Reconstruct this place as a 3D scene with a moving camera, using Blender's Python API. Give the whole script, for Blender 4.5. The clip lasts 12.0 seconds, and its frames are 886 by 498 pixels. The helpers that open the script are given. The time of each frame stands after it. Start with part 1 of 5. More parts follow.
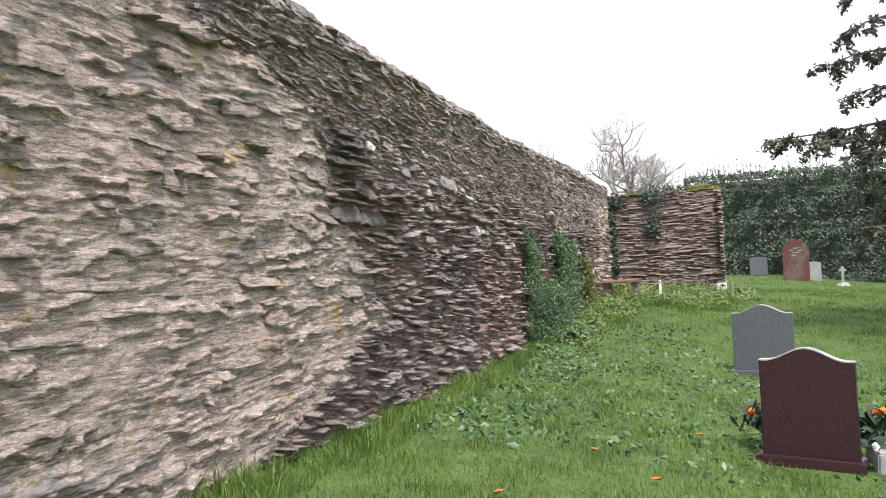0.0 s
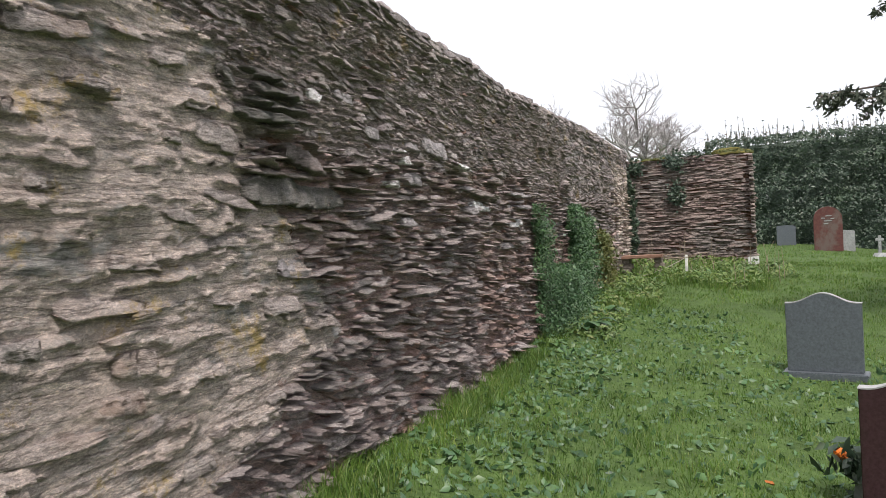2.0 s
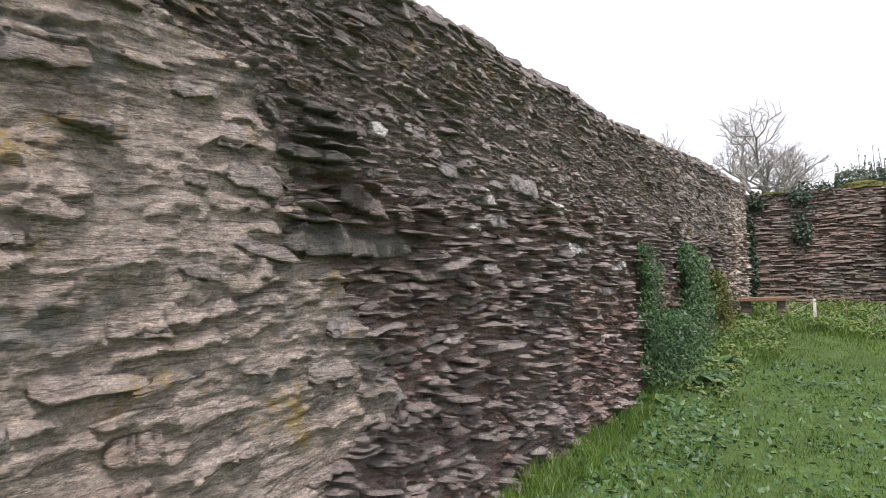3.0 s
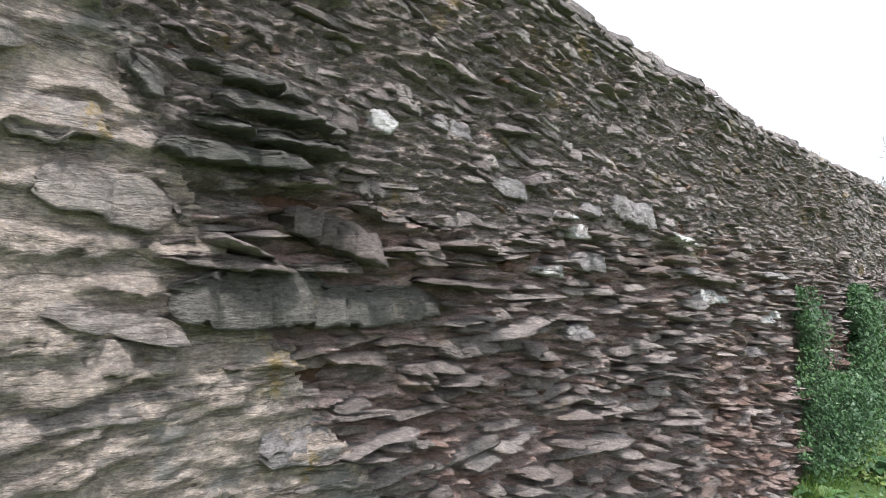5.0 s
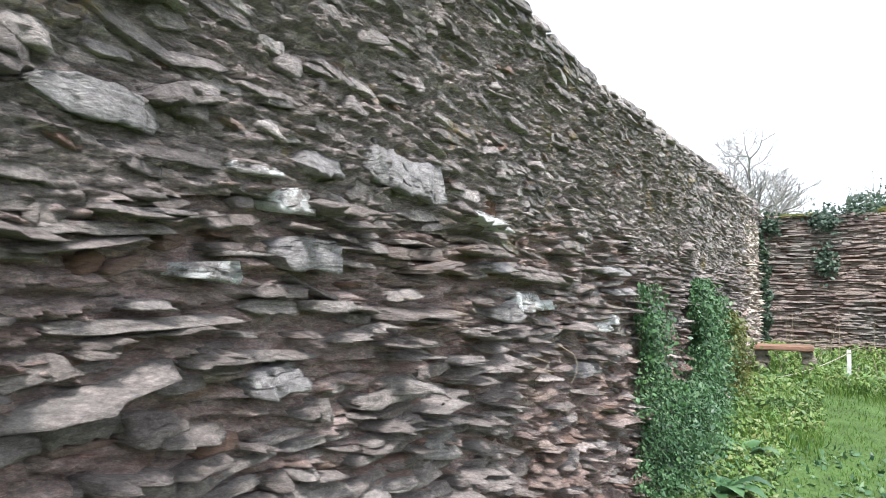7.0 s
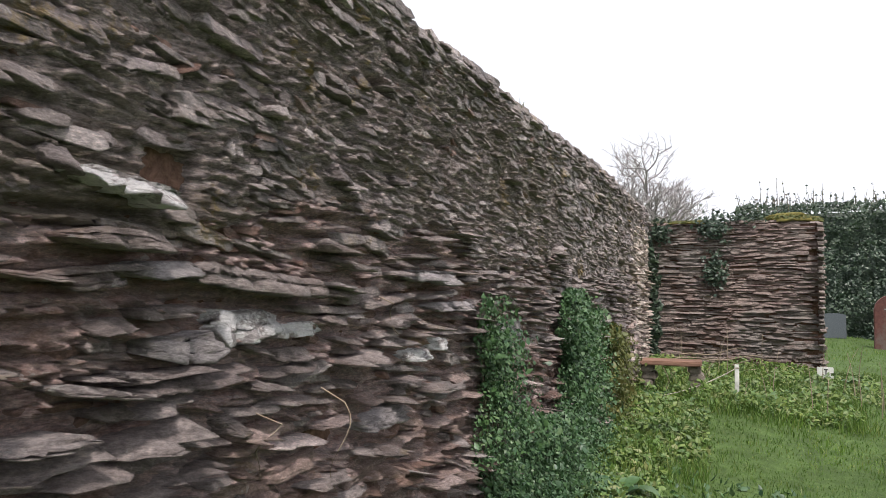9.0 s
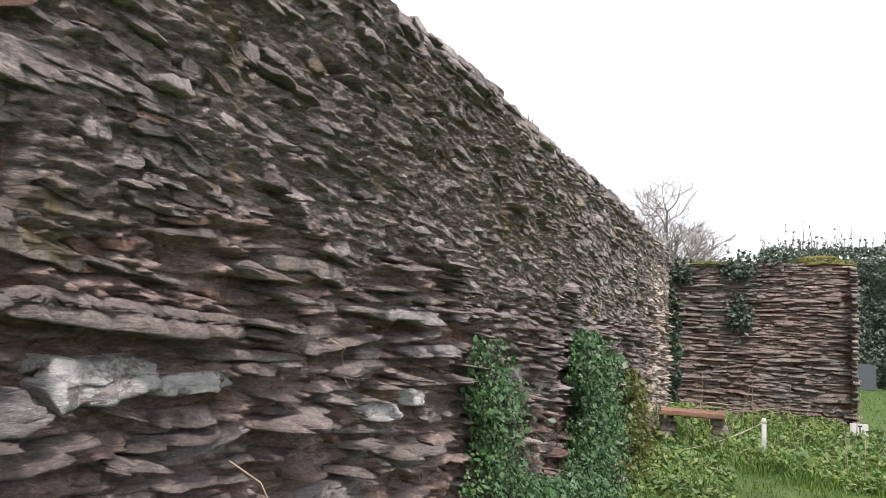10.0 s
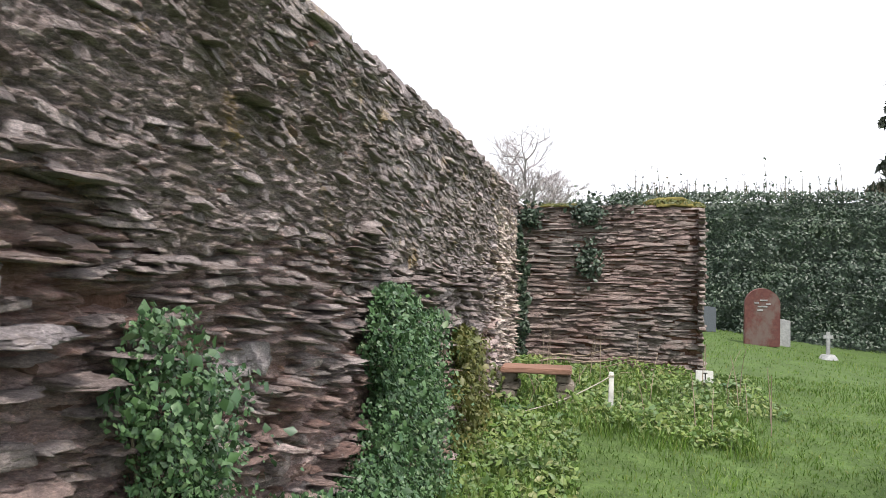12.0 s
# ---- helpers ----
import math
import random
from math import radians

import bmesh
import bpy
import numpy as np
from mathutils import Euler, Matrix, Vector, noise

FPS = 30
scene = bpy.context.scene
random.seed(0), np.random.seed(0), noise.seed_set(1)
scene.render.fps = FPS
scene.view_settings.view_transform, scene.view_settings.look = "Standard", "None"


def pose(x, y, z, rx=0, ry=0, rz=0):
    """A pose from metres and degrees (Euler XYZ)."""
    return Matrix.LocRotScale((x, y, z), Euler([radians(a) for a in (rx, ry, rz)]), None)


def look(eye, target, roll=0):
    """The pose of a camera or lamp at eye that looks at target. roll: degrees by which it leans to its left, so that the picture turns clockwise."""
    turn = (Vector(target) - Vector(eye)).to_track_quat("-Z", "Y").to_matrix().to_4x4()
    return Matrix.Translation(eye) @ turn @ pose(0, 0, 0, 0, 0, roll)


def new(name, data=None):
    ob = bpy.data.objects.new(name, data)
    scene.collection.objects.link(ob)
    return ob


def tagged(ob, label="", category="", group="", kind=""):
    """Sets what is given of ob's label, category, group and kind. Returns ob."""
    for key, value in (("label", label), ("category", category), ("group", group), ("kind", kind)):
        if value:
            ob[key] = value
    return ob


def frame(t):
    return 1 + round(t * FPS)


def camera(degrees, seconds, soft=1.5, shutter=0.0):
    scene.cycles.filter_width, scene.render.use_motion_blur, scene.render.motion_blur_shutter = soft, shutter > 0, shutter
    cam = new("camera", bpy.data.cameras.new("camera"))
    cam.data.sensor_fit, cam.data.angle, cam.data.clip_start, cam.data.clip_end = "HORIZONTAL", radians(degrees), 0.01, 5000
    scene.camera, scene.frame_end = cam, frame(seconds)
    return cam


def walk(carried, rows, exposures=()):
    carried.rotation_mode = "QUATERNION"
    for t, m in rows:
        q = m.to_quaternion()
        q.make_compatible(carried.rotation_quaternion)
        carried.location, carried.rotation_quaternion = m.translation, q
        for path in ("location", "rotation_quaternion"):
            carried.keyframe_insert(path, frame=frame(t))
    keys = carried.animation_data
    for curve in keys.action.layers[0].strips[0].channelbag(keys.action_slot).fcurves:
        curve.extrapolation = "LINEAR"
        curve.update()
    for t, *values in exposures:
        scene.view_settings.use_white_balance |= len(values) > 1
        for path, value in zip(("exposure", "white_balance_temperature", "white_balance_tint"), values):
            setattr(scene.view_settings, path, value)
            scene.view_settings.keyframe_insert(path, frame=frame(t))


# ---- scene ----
cam = camera(61.5, 12.0, soft=0.6)
PATH = [
    (0, (-0.034, -0.071, 1.364), (-0.681, 1.821, 1.413), -2.8),
    (0.5, (-0.144, 0.256, 1.401), (-0.663, 2.187, 1.369), -2.8),
    (1, (-0.171, 0.666, 1.406), (-0.666, 2.604, 1.382), -1.5),
    (1.5, (-0.178, 1.07, 1.455), (-0.799, 2.971, 1.428), -3.8),
    (2, (-0.338, 1.389, 1.504), (-1.018, 3.27, 1.467), -3.3),
    (2.5, (-0.42, 1.598, 1.571), (-1.17, 3.452, 1.607), -1.9),
    (3, (-0.397, 1.912, 1.606), (-1.335, 3.678, 1.661), -2.2),
    (3.2, (-0.385, 2.017, 1.605), (-1.371, 3.756, 1.68), -1.3),
    (4.8, (-0.712, 2.979, 1.743), (-1.816, 4.637, 1.923), 0.7),
    (5, (-0.766, 3.134, 1.741), (-1.991, 4.71, 1.869), -0.7),
    (5.5, (-0.896, 3.375, 1.721), (-2.263, 4.831, 1.833), -0.7),
    (6, (-1.104, 3.684, 1.769), (-2.386, 5.219, 1.788), 1.1),
    (6.5, (-1.169, 4.069, 1.786), (-2.255, 5.747, 1.867), 0.6),
    (7, (-1.087, 4.459, 1.819), (-1.992, 6.24, 1.897), 0.1),
    (7.5, (-1.125, 4.754, 1.81), (-1.869, 6.603, 1.977), 0.9),
    (7.7, (-1.167, 4.932, 1.824), (-1.916, 6.773, 2.041), -0.3),
    (9.3, (-1.036, 5.813, 1.825), (-1.708, 7.695, 1.914), 0.5),
    (9.5, (-1.056, 5.917, 1.81), (-1.761, 7.785, 1.923), 1.7),
    (10, (-1.116, 6.247, 1.849), (-1.841, 8.101, 2.041), 2.2),
    (10.5, (-1.09, 6.551, 1.852), (-1.662, 8.465, 1.954), 2.2),
    (11, (-0.999, 6.922, 1.834), (-1.595, 8.828, 1.943), 0.9),
    (11.5, (-1.005, 7.209, 1.816), (-1.53, 9.138, 1.874), 1.0),
    (12, (-1.056, 7.566, 1.874), (-1.434, 9.528, 1.941), 1.1),
]
walk(cam, [(t, look(eye, target, roll)) for t, eye, target, roll in PATH],
     [(0.0, 0.55, 6500, 15), (0.6, 0.1, 6500, 15), (1.0, 0.12, 6500, 14), (2.5, 0.05, 6500, 14), (3.2, 0.05, 6500, 15), (4.8, 0.42, 6250, 11), (5.5, 1.0, 5950, 7), (6.0, 1.55, 5950, 7), (6.5, 1.55, 5950, 7), (7.0, 0.93, 6000, 7), (7.5, 0.75, 6100, 8), (9.3, 0.05, 6500, 15), (10.0, 0.3, 6500, 15), (11.0, 0.35, 6500, 15), (12.0, 0.45, 6500, 15)])


# ---- light ----
world = bpy.data.worlds.new("overcast_sky")
scene.world = world
world.use_nodes = True
wn, wl = world.node_tree.nodes, world.node_tree.links
sky = wn.new("ShaderNodeTexSky")
sky.sky_type, sky.sun_disc = "NISHITA", False
sky.sun_elevation, sky.sun_rotation = radians(59), radians(137)
sky.dust_density, sky.air_density = 6.0, 1.2
dim = wn.new("ShaderNodeMix")
dim.data_type = "RGBA"
dim.inputs[0].default_value = 0.93
scaled = wn.new("ShaderNodeVectorMath")
scaled.operation = "SCALE"
scaled.inputs[3].default_value = 0.1
wl.new(sky.outputs[0], scaled.inputs[0])
wl.new(scaled.outputs[0], dim.inputs[6])
dim.inputs[7].default_value = (0.97, 1.0, 1.05, 1)
wl.new(dim.outputs[2], wn["Background"].inputs[0])
wn["Background"].inputs[1].default_value = 1.14
sun = new("sun", bpy.data.lights.new("sun", "SUN"))
sun.data.energy, sun.data.angle, sun.data.color = 3.6, radians(11), (1.0, 0.95, 0.89)
sun.matrix_world = look((3.9, -3.4, 12), (0, 2, 0))

# ---- helpers of this scene ----
rng = np.random.default_rng(7)


def mesh_np(name, V, F, mat, smooth=False):
    V, F = np.asarray(V, np.float32), np.asarray(F, np.int32)
    k = F.shape[1]
    me = bpy.data.meshes.new(name)
    me.vertices.add(len(V))
    me.vertices.foreach_set("co", V.ravel())
    me.loops.add(F.size)
    me.loops.foreach_set("vertex_index", F.ravel())
    me.polygons.add(len(F))
    me.polygons.foreach_set("loop_start", np.arange(0, F.size, k, dtype=np.int32))
    me.polygons.foreach_set("loop_total", np.full(len(F), k, np.int32))
    me.update(calc_edges=True)
    me.materials.append(mat)
    if smooth:
        me.polygons.foreach_set("use_smooth", np.ones(len(F), bool))
    return me


def thing(name, loc, label, category, group="", kind="", rz=0):
    ob = new(name)
    ob.matrix_basis = pose(*loc, 0, 0, rz)
    return tagged(ob, label, category, group, kind)


def part(name, bm, mat, parent, label="", smooth=False):
    me = bpy.data.meshes.new(name)
    bm.to_mesh(me)
    bm.free()
    me.materials.append(mat)
    if smooth:
        me.polygons.foreach_set("use_smooth", [True] * len(me.polygons))
    ob = new(name, me)
    ob.parent = parent
    return tagged(ob, label)


def part_np(name, V, F, mat, parent, label="", kind="", smooth=False):
    ob = new(name, mesh_np(name, V, F, mat, smooth))
    ob.parent = parent
    return tagged(ob, label, kind=kind)


def box(sx, sy, sz, at=(0, 0, 0), bevel=0.0, rough=0.0, cuts=0):
    """A block standing on z = at[2], with softened and uneven edges."""
    bm = bmesh.new()
    bmesh.ops.create_cube(bm, size=1)
    for v in bm.verts:
        v.co = Vector((v.co.x * sx + at[0], v.co.y * sy + at[1], (v.co.z + 0.5) * sz + at[2]))
    if bevel:
        bmesh.ops.bevel(bm, geom=bm.edges[:], offset=bevel, segments=2, affect="EDGES")
    if cuts:
        bmesh.ops.subdivide_edges(bm, edges=bm.edges[:], cuts=cuts, use_grid_fill=True)
    if rough:
        for v in bm.verts:
            v.co += noise.noise_vector(v.co * 9 + Vector((sx * 31, sy * 17, sz * 5))) * rough
    return bm


def smoothstep(a, b, x):
    t = np.clip((x - a) / (b - a), 0, 1)
    return t * t * (3 - 2 * t)


def waves(x, y, scale, seed):
    """Cheap smooth noise for arrays, about -1 to 1."""
    r = np.random.default_rng(seed)
    out = 0
    for i in range(6):
        a, p, k = r.uniform(0, 6.28), r.uniform(0, 6.28), scale * (0.6 + 0.45 * i)
        out = out + np.sin((x * math.cos(a) + y * math.sin(a)) * k + p)
    return out / 3.2


def ground_z(x, y):
    x, y = np.asarray(x, float), np.asarray(y, float)
    base = np.interp(y, [-40, -5, 5.6, 9.2, 13, 17.5, 25, 32, 80, 3000], [-0.2, -0.2, -0.13, -0.06, 0.22, 0.47, 0.5, 0.68, 0.8, 0.8])
    bank = np.interp(y, [-40, 2.7, 4.4, 6.6, 9.1, 12, 15.5, 18, 30, 80], [0.45, 0.43, 0.35, 0.30, 0.32, 0.45, 0.55, 0.6, 0.7, 0.8])
    w = np.clip((0.4 - x) / 2.56, 0, 1)
    right = np.clip((x - 1.0) / 8.0, 0, 1) * -0.12 * (np.abs(y) < 60)
    right = right - 0.42 * smoothstep(1.6, 6.2, x) * smoothstep(14, 23, y) * (np.abs(y) < 60)
    near = (np.abs(x) < 30) & (np.abs(y) < 60)
    return base + (bank - base) * w + right + 0.02 * waves(x, y, 2.2, 3) * near


def face_x(y):
    return -2.15 + np.clip(np.asarray(y, float) - 9.0, 0, 20) * 0.011


def wall_top(y):
    return np.interp(y, [-6, 4.8, 7, 8.5, 9.5, 10.4, 12.4, 13.5, 19], [2.885, 2.895, 2.89, 2.86, 2.885, 2.925, 2.965, 3.0, 3.08])


# ---- materials ----
def material(name):
    m = bpy.data.materials.new(name)
    m.use_nodes = True
    nt = m.node_tree
    return m, nt, nt.nodes["Principled BSDF"]


def ramp(nt, source, stops):
    r = nt.nodes.new("ShaderNodeValToRGB")
    e = r.color_ramp.elements
    while len(e) < len(stops):
        e.new(0.5)
    for el, (p, c) in zip(e, stops):
        el.position, el.color = p, (*c, 1) if len(c) == 3 else c
    nt.links.new(source, r.inputs[0])
    return r.outputs[0]


def noise_tex(nt, scale, detail=4, stretch=(1, 1, 1), rough=0.6, offset=0.0, distortion=0.0):
    g = nt.nodes.new("ShaderNodeNewGeometry")
    mp = nt.nodes.new("ShaderNodeMapping")
    mp.inputs["Scale"].default_value = stretch
    mp.inputs["Location"].default_value = (offset, offset * 1.7, offset * 0.6)
    nt.links.new(g.outputs["Position"], mp.inputs[0])
    n = nt.nodes.new("ShaderNodeTexNoise")
    n.inputs["Scale"].default_value, n.inputs["Detail"].default_value, n.inputs["Roughness"].default_value = scale, detail, rough
    n.inputs["Distortion"].default_value = distortion
    nt.links.new(mp.outputs[0], n.inputs[0])
    return n.outputs[0]


def mix(nt, fac, a, b, mode="MIX"):
    m = nt.nodes.new("ShaderNodeMix")
    m.data_type, m.blend_type = "RGBA", mode
    for slot, value in ((0, fac), (6, a), (7, b)):
        if isinstance(value, (int, float)):
            m.inputs[slot].default_value = value
        elif isinstance(value, tuple):
            m.inputs[slot].default_value = (*value, 1)
        else:
            nt.links.new(value, m.inputs[slot])
    return m.outputs[2]


def piece_random(nt):
    g, o, a, f = (nt.nodes.new(n) for n in ("ShaderNodeNewGeometry", "ShaderNodeObjectInfo", "ShaderNodeMath", "ShaderNodeMath"))
    a.operation, f.operation = "ADD", "FRACT"
    nt.links.new(g.outputs["Random Per Island"], a.inputs[0])
    nt.links.new(o.outputs["Random"], a.inputs[1])
    nt.links.new(a.outputs[0], f.inputs[0])
    return f.outputs[0]


def bump(nt, bsdf, height, strength, distance):
    b = nt.nodes.new("ShaderNodeBump")
    b.inputs["Strength"].default_value, b.inputs["Distance"].default_value = strength, distance
    nt.links.new(height, b.inputs["Height"])
    nt.links.new(b.outputs[0], bsdf.inputs["Normal"])


def slate(name, colours, patches, lichen=0.0, ochre=0.0, stretch=2.2, depth=0.010, cracks=0.0, sheet=False):
    m, nt, b = material(name)
    step = 1.0 / (len(colours) - 1)
    pick = piece_random(nt)
    if sheet:
        pick = ramp(nt, noise_tex(nt, 9, 5, (1, 1, 4.5), 0.7, 31.0, 0.4), [(0.25, (0, 0, 0)), (0.75, (1, 1, 1))])
    c = ramp(nt, pick, [(i * step, k) for i, k in enumerate(colours)])
    grain = noise_tex(nt, 8, 8, (1, 1, stretch * 3.2), 0.7, 0.0, 0.25)
    blotch = noise_tex(nt, 19, 8, (1, 1, 2.6), 0.8, 12.0, 0.0)
    c = mix(nt, 1.0, c, ramp(nt, grain, [(0.28, (0.72, 0.70, 0.69)), (0.5, (1, 1, 1)), (0.72, (1.22, 1.2, 1.18))]), "MULTIPLY")
    c = mix(nt, 1.0, c, ramp(nt, blotch, [(0.3, (0.58, 0.56, 0.56)), (0.52, (1.1, 1.08, 1.07)), (0.72, (1.65, 1.62, 1.6))]), "MULTIPLY")
    speck = noise_tex(nt, 62, 6, (1, 1, 2.4), 0.75, 21.0)
    c = mix(nt, 1.0, c, ramp(nt, speck, [(0.32, (0.55, 0.54, 0.54)), (0.5, (0.95, 0.95, 0.95)), (0.7, (1.6, 1.58, 1.56))]), "MULTIPLY")
    for scale, offset, lo, hi, colour, amount in patches:
        f = ramp(nt, noise_tex(nt, scale, 6, (1, 1, 1.6), 0.7, offset), [(lo, (0, 0, 0)), (hi, (amount,) * 3)])
        c = mix(nt, f, c, mix(nt, 1.0, mix(nt, 1.0, ramp(nt, blotch, [(0.25, (0.5,) * 3), (0.75, (1.5,) * 3)]), colour, "MULTIPLY"), (1, 1, 1), "MULTIPLY"))
    if ochre:
        f = ramp(nt, noise_tex(nt, 3.1, 7, (1, 1, 1), 0.78, 4.4), [(0.58, (0, 0, 0)), (0.66, (ochre,) * 3)])
        c = mix(nt, f, c, (0.46, 0.31, 0.06))
    if lichen:
        f = ramp(nt, noise_tex(nt, 8.5, 7, (1, 1, 1), 0.75, 9.1), [(0.63, (0, 0, 0)), (0.67, (lichen,) * 3)])
        c = mix(nt, f, c, (0.62, 0.60, 0.57))
        f = ramp(nt, noise_tex(nt, 27, 5, (1, 1, 1.5), 0.7, 17.3), [(0.66, (0, 0, 0)), (0.70, (lichen * 0.8,) * 3)])
        c = mix(nt, f, c, (0.50, 0.49, 0.46))
    height = nt.nodes.new("ShaderNodeMath")
    height.operation = "MULTIPLY_ADD"
    height.inputs[1].default_value = 0.8
    nt.links.new(blotch, height.inputs[0])
    nt.links.new(grain, height.inputs[2])
    more = nt.nodes.new("ShaderNodeMath")
    more.operation = "MULTIPLY_ADD"
    more.inputs[1].default_value = 0.7
    nt.links.new(speck, more.inputs[0])
    nt.links.new(height.outputs[0], more.inputs[2])
    out = more.outputs[0]
    if cracks:
        line = noise_tex(nt, 2.6, 6, (1, 1, 13), 0.62, 6.5, 0.1)
        f = ramp(nt, line, [(0.0, (1, 1, 1)), (0.478, (1, 1, 1)), (0.496, (0.25, 0.22, 0.2)), (0.514, (1, 1, 1))])
        c = mix(nt, cracks, c, mix(nt, 1.0, c, f, "MULTIPLY"))
        less = nt.nodes.new("ShaderNodeMath")
        less.operation = "ADD"
        nt.links.new(out, less.inputs[0])
        nt.links.new(f, less.inputs[1])
        out = less.outputs[0]
    nt.links.new(c, b.inputs["Base Color"])
    b.inputs["Roughness"].default_value = 0.55
    b.inputs["Specular IOR Level"].default_value = 0.4
    bump(nt, b, out, 1.0, depth * 2.6)
    return m


M_PALE = slate("buff_slate", [(0.425, 0.363, 0.326), (0.476, 0.412, 0.378), (0.384, 0.331, 0.304), (0.445, 0.396, 0.372), (0.344, 0.305, 0.287)],
               [(1.1, 1.0, 0.52, 0.66, (0.44, 0.28, 0.195), 0.55), (1.7, 6.0, 0.55, 0.66, (0.28, 0.265, 0.26), 0.6)], 0.45, 0.7, 1.1, 0.008, 0.1)
M_DARK = slate("grey_brown_slate", [(0.24, 0.20, 0.19), (0.36, 0.315, 0.30), (0.27, 0.225, 0.21), (0.44, 0.395, 0.38), (0.19, 0.16, 0.15), (0.32, 0.275, 0.26)],
               [(1.3, 2.0, 0.55, 0.68, (0.27, 0.17, 0.13), 0.55), (1.9, 14.0, 0.56, 0.68, (0.24, 0.24, 0.225), 0.5)], 0.7, 0.2)
M_RUSTY = slate("red_brown_slate", [(0.240, 0.156, 0.129), (0.408, 0.320, 0.292), (0.194, 0.123, 0.102), (0.571, 0.486, 0.468)],
                [(1.5, 4.0, 0.52, 0.68, (0.28, 0.17, 0.125), 0.55)], 0.5, 0.1)
M_UPPER = slate("weathered_dark_slate", [(0.258, 0.220, 0.215), (0.413, 0.362, 0.354), (0.181, 0.154, 0.150), (0.556, 0.496, 0.484), (0.323, 0.276, 0.260)],
                [(0.9, 3.0, 0.50, 0.64, (0.25, 0.21, 0.155), 0.5), (2.2, 7.0, 0.54, 0.64, (0.12, 0.112, 0.11), 0.6)], 0.5, 0.55)
M_CHIP = slate("slate_chips", [(0.216, 0.129, 0.100), (0.343, 0.257, 0.226), (0.254, 0.146, 0.112), (0.456, 0.377, 0.348)], [(1.6, 2.5, 0.48, 0.62, (0.267, 0.146, 0.104), 0.7)], 0.4, 0.2)
M_GREY = slate("smooth_grey_slate", [(0.284, 0.263, 0.267), (0.332, 0.308, 0.310)], [(1.7, 3.0, 0.55, 0.68, (0.221, 0.198, 0.186), 0.5)], 0.7, 0.1, 2, 0.006)
M_LICHEN = slate("lichened_slate", [(0.36, 0.33, 0.33), (0.43, 0.40, 0.39)], [(13.0, 3.0, 0.44, 0.50, (0.80, 0.78, 0.77), 0.95)], 0.9, 0.0, 2, 0.008)
M_RETURN = slate("purple_brown_slate", [(0.220, 0.165, 0.149), (0.297, 0.237, 0.209), (0.182, 0.134, 0.119), (0.363, 0.303, 0.270)],
                 [(0.8, 5.0, 0.47, 0.60, (0.24, 0.225, 0.205), 0.7), (1.4, 8.0, 0.53, 0.66, (0.17, 0.10, 0.077), 0.6)], 0.35, 0.0)
M_QUOIN = slate("pale_corner_slate", [(0.64, 0.555, 0.49), (0.46, 0.385, 0.335), (0.75, 0.67, 0.61)], [], 0.5, 0.0)

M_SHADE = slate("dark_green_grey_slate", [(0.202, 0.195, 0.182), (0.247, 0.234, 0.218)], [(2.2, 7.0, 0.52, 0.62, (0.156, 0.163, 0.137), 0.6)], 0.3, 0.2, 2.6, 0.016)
M_RUBBLE = slate("flaky_red_brown_rubble", [(0.440, 0.270, 0.226), (0.330, 0.226, 0.200), (0.550, 0.429, 0.402), (0.396, 0.319, 0.308), (0.682, 0.611, 0.600)],
                 [(1.4, 5.5, 0.5, 0.62, (0.33, 0.18, 0.125), 0.6), (2.0, 1.5, 0.55, 0.66, (0.24, 0.235, 0.215), 0.6)], 0.75, 0.3, 2.4, 0.012, 0.0, True)
M_RUBBLE_UPPER = slate("flaky_grey_rubble", [(0.295, 0.244, 0.231), (0.449, 0.375, 0.351), (0.239, 0.203, 0.197), (0.589, 0.500, 0.477), (0.66, 0.60, 0.58)],
                       [(1.2, 5.5, 0.52, 0.64, (0.20, 0.165, 0.11), 0.6), (2.4, 1.5, 0.58, 0.68, (0.17, 0.10, 0.075), 0.5)], 0.4, 0.6, 2.4, 0.010, 0.0, True)
M_FACING = slate("buff_flaking_facing", [(0.456, 0.378, 0.330), (0.563, 0.479, 0.424), (0.395, 0.332, 0.297), (0.503, 0.440, 0.408), (0.440, 0.348, 0.290)],
                 [(1.1, 1.0, 0.52, 0.66, (0.42, 0.32, 0.255), 0.45), (2.2, 6.0, 0.56, 0.62, (0.235, 0.235, 0.23), 0.75)], 0.45, 0.7, 1.0, 0.006, 0.05, True)


def mottled(name, dark, light, scale=8, rough=0.9, depth=0.01, stretch=(1, 1, 1), spec=0.3):
    m, nt, b = material(name)
    n = noise_tex(nt, scale, 6, stretch, 0.65)
    n2 = noise_tex(nt, scale * 0.17, 3, (1, 1, 1), 0.6, 3.0)
    c = ramp(nt, n, [(0.3, dark), (0.7, light)])
    c = mix(nt, 1.0, c, ramp(nt, n2, [(0.3, (0.72,) * 3), (0.7, (1.22,) * 3)]), "MULTIPLY")
    nt.links.new(c, b.inputs["Base Color"])
    b.inputs["Roughness"].default_value = rough
    b.inputs["Specular IOR Level"].default_value = spec
    if depth:
        bump(nt, b, n, 0.7, depth)
    return m


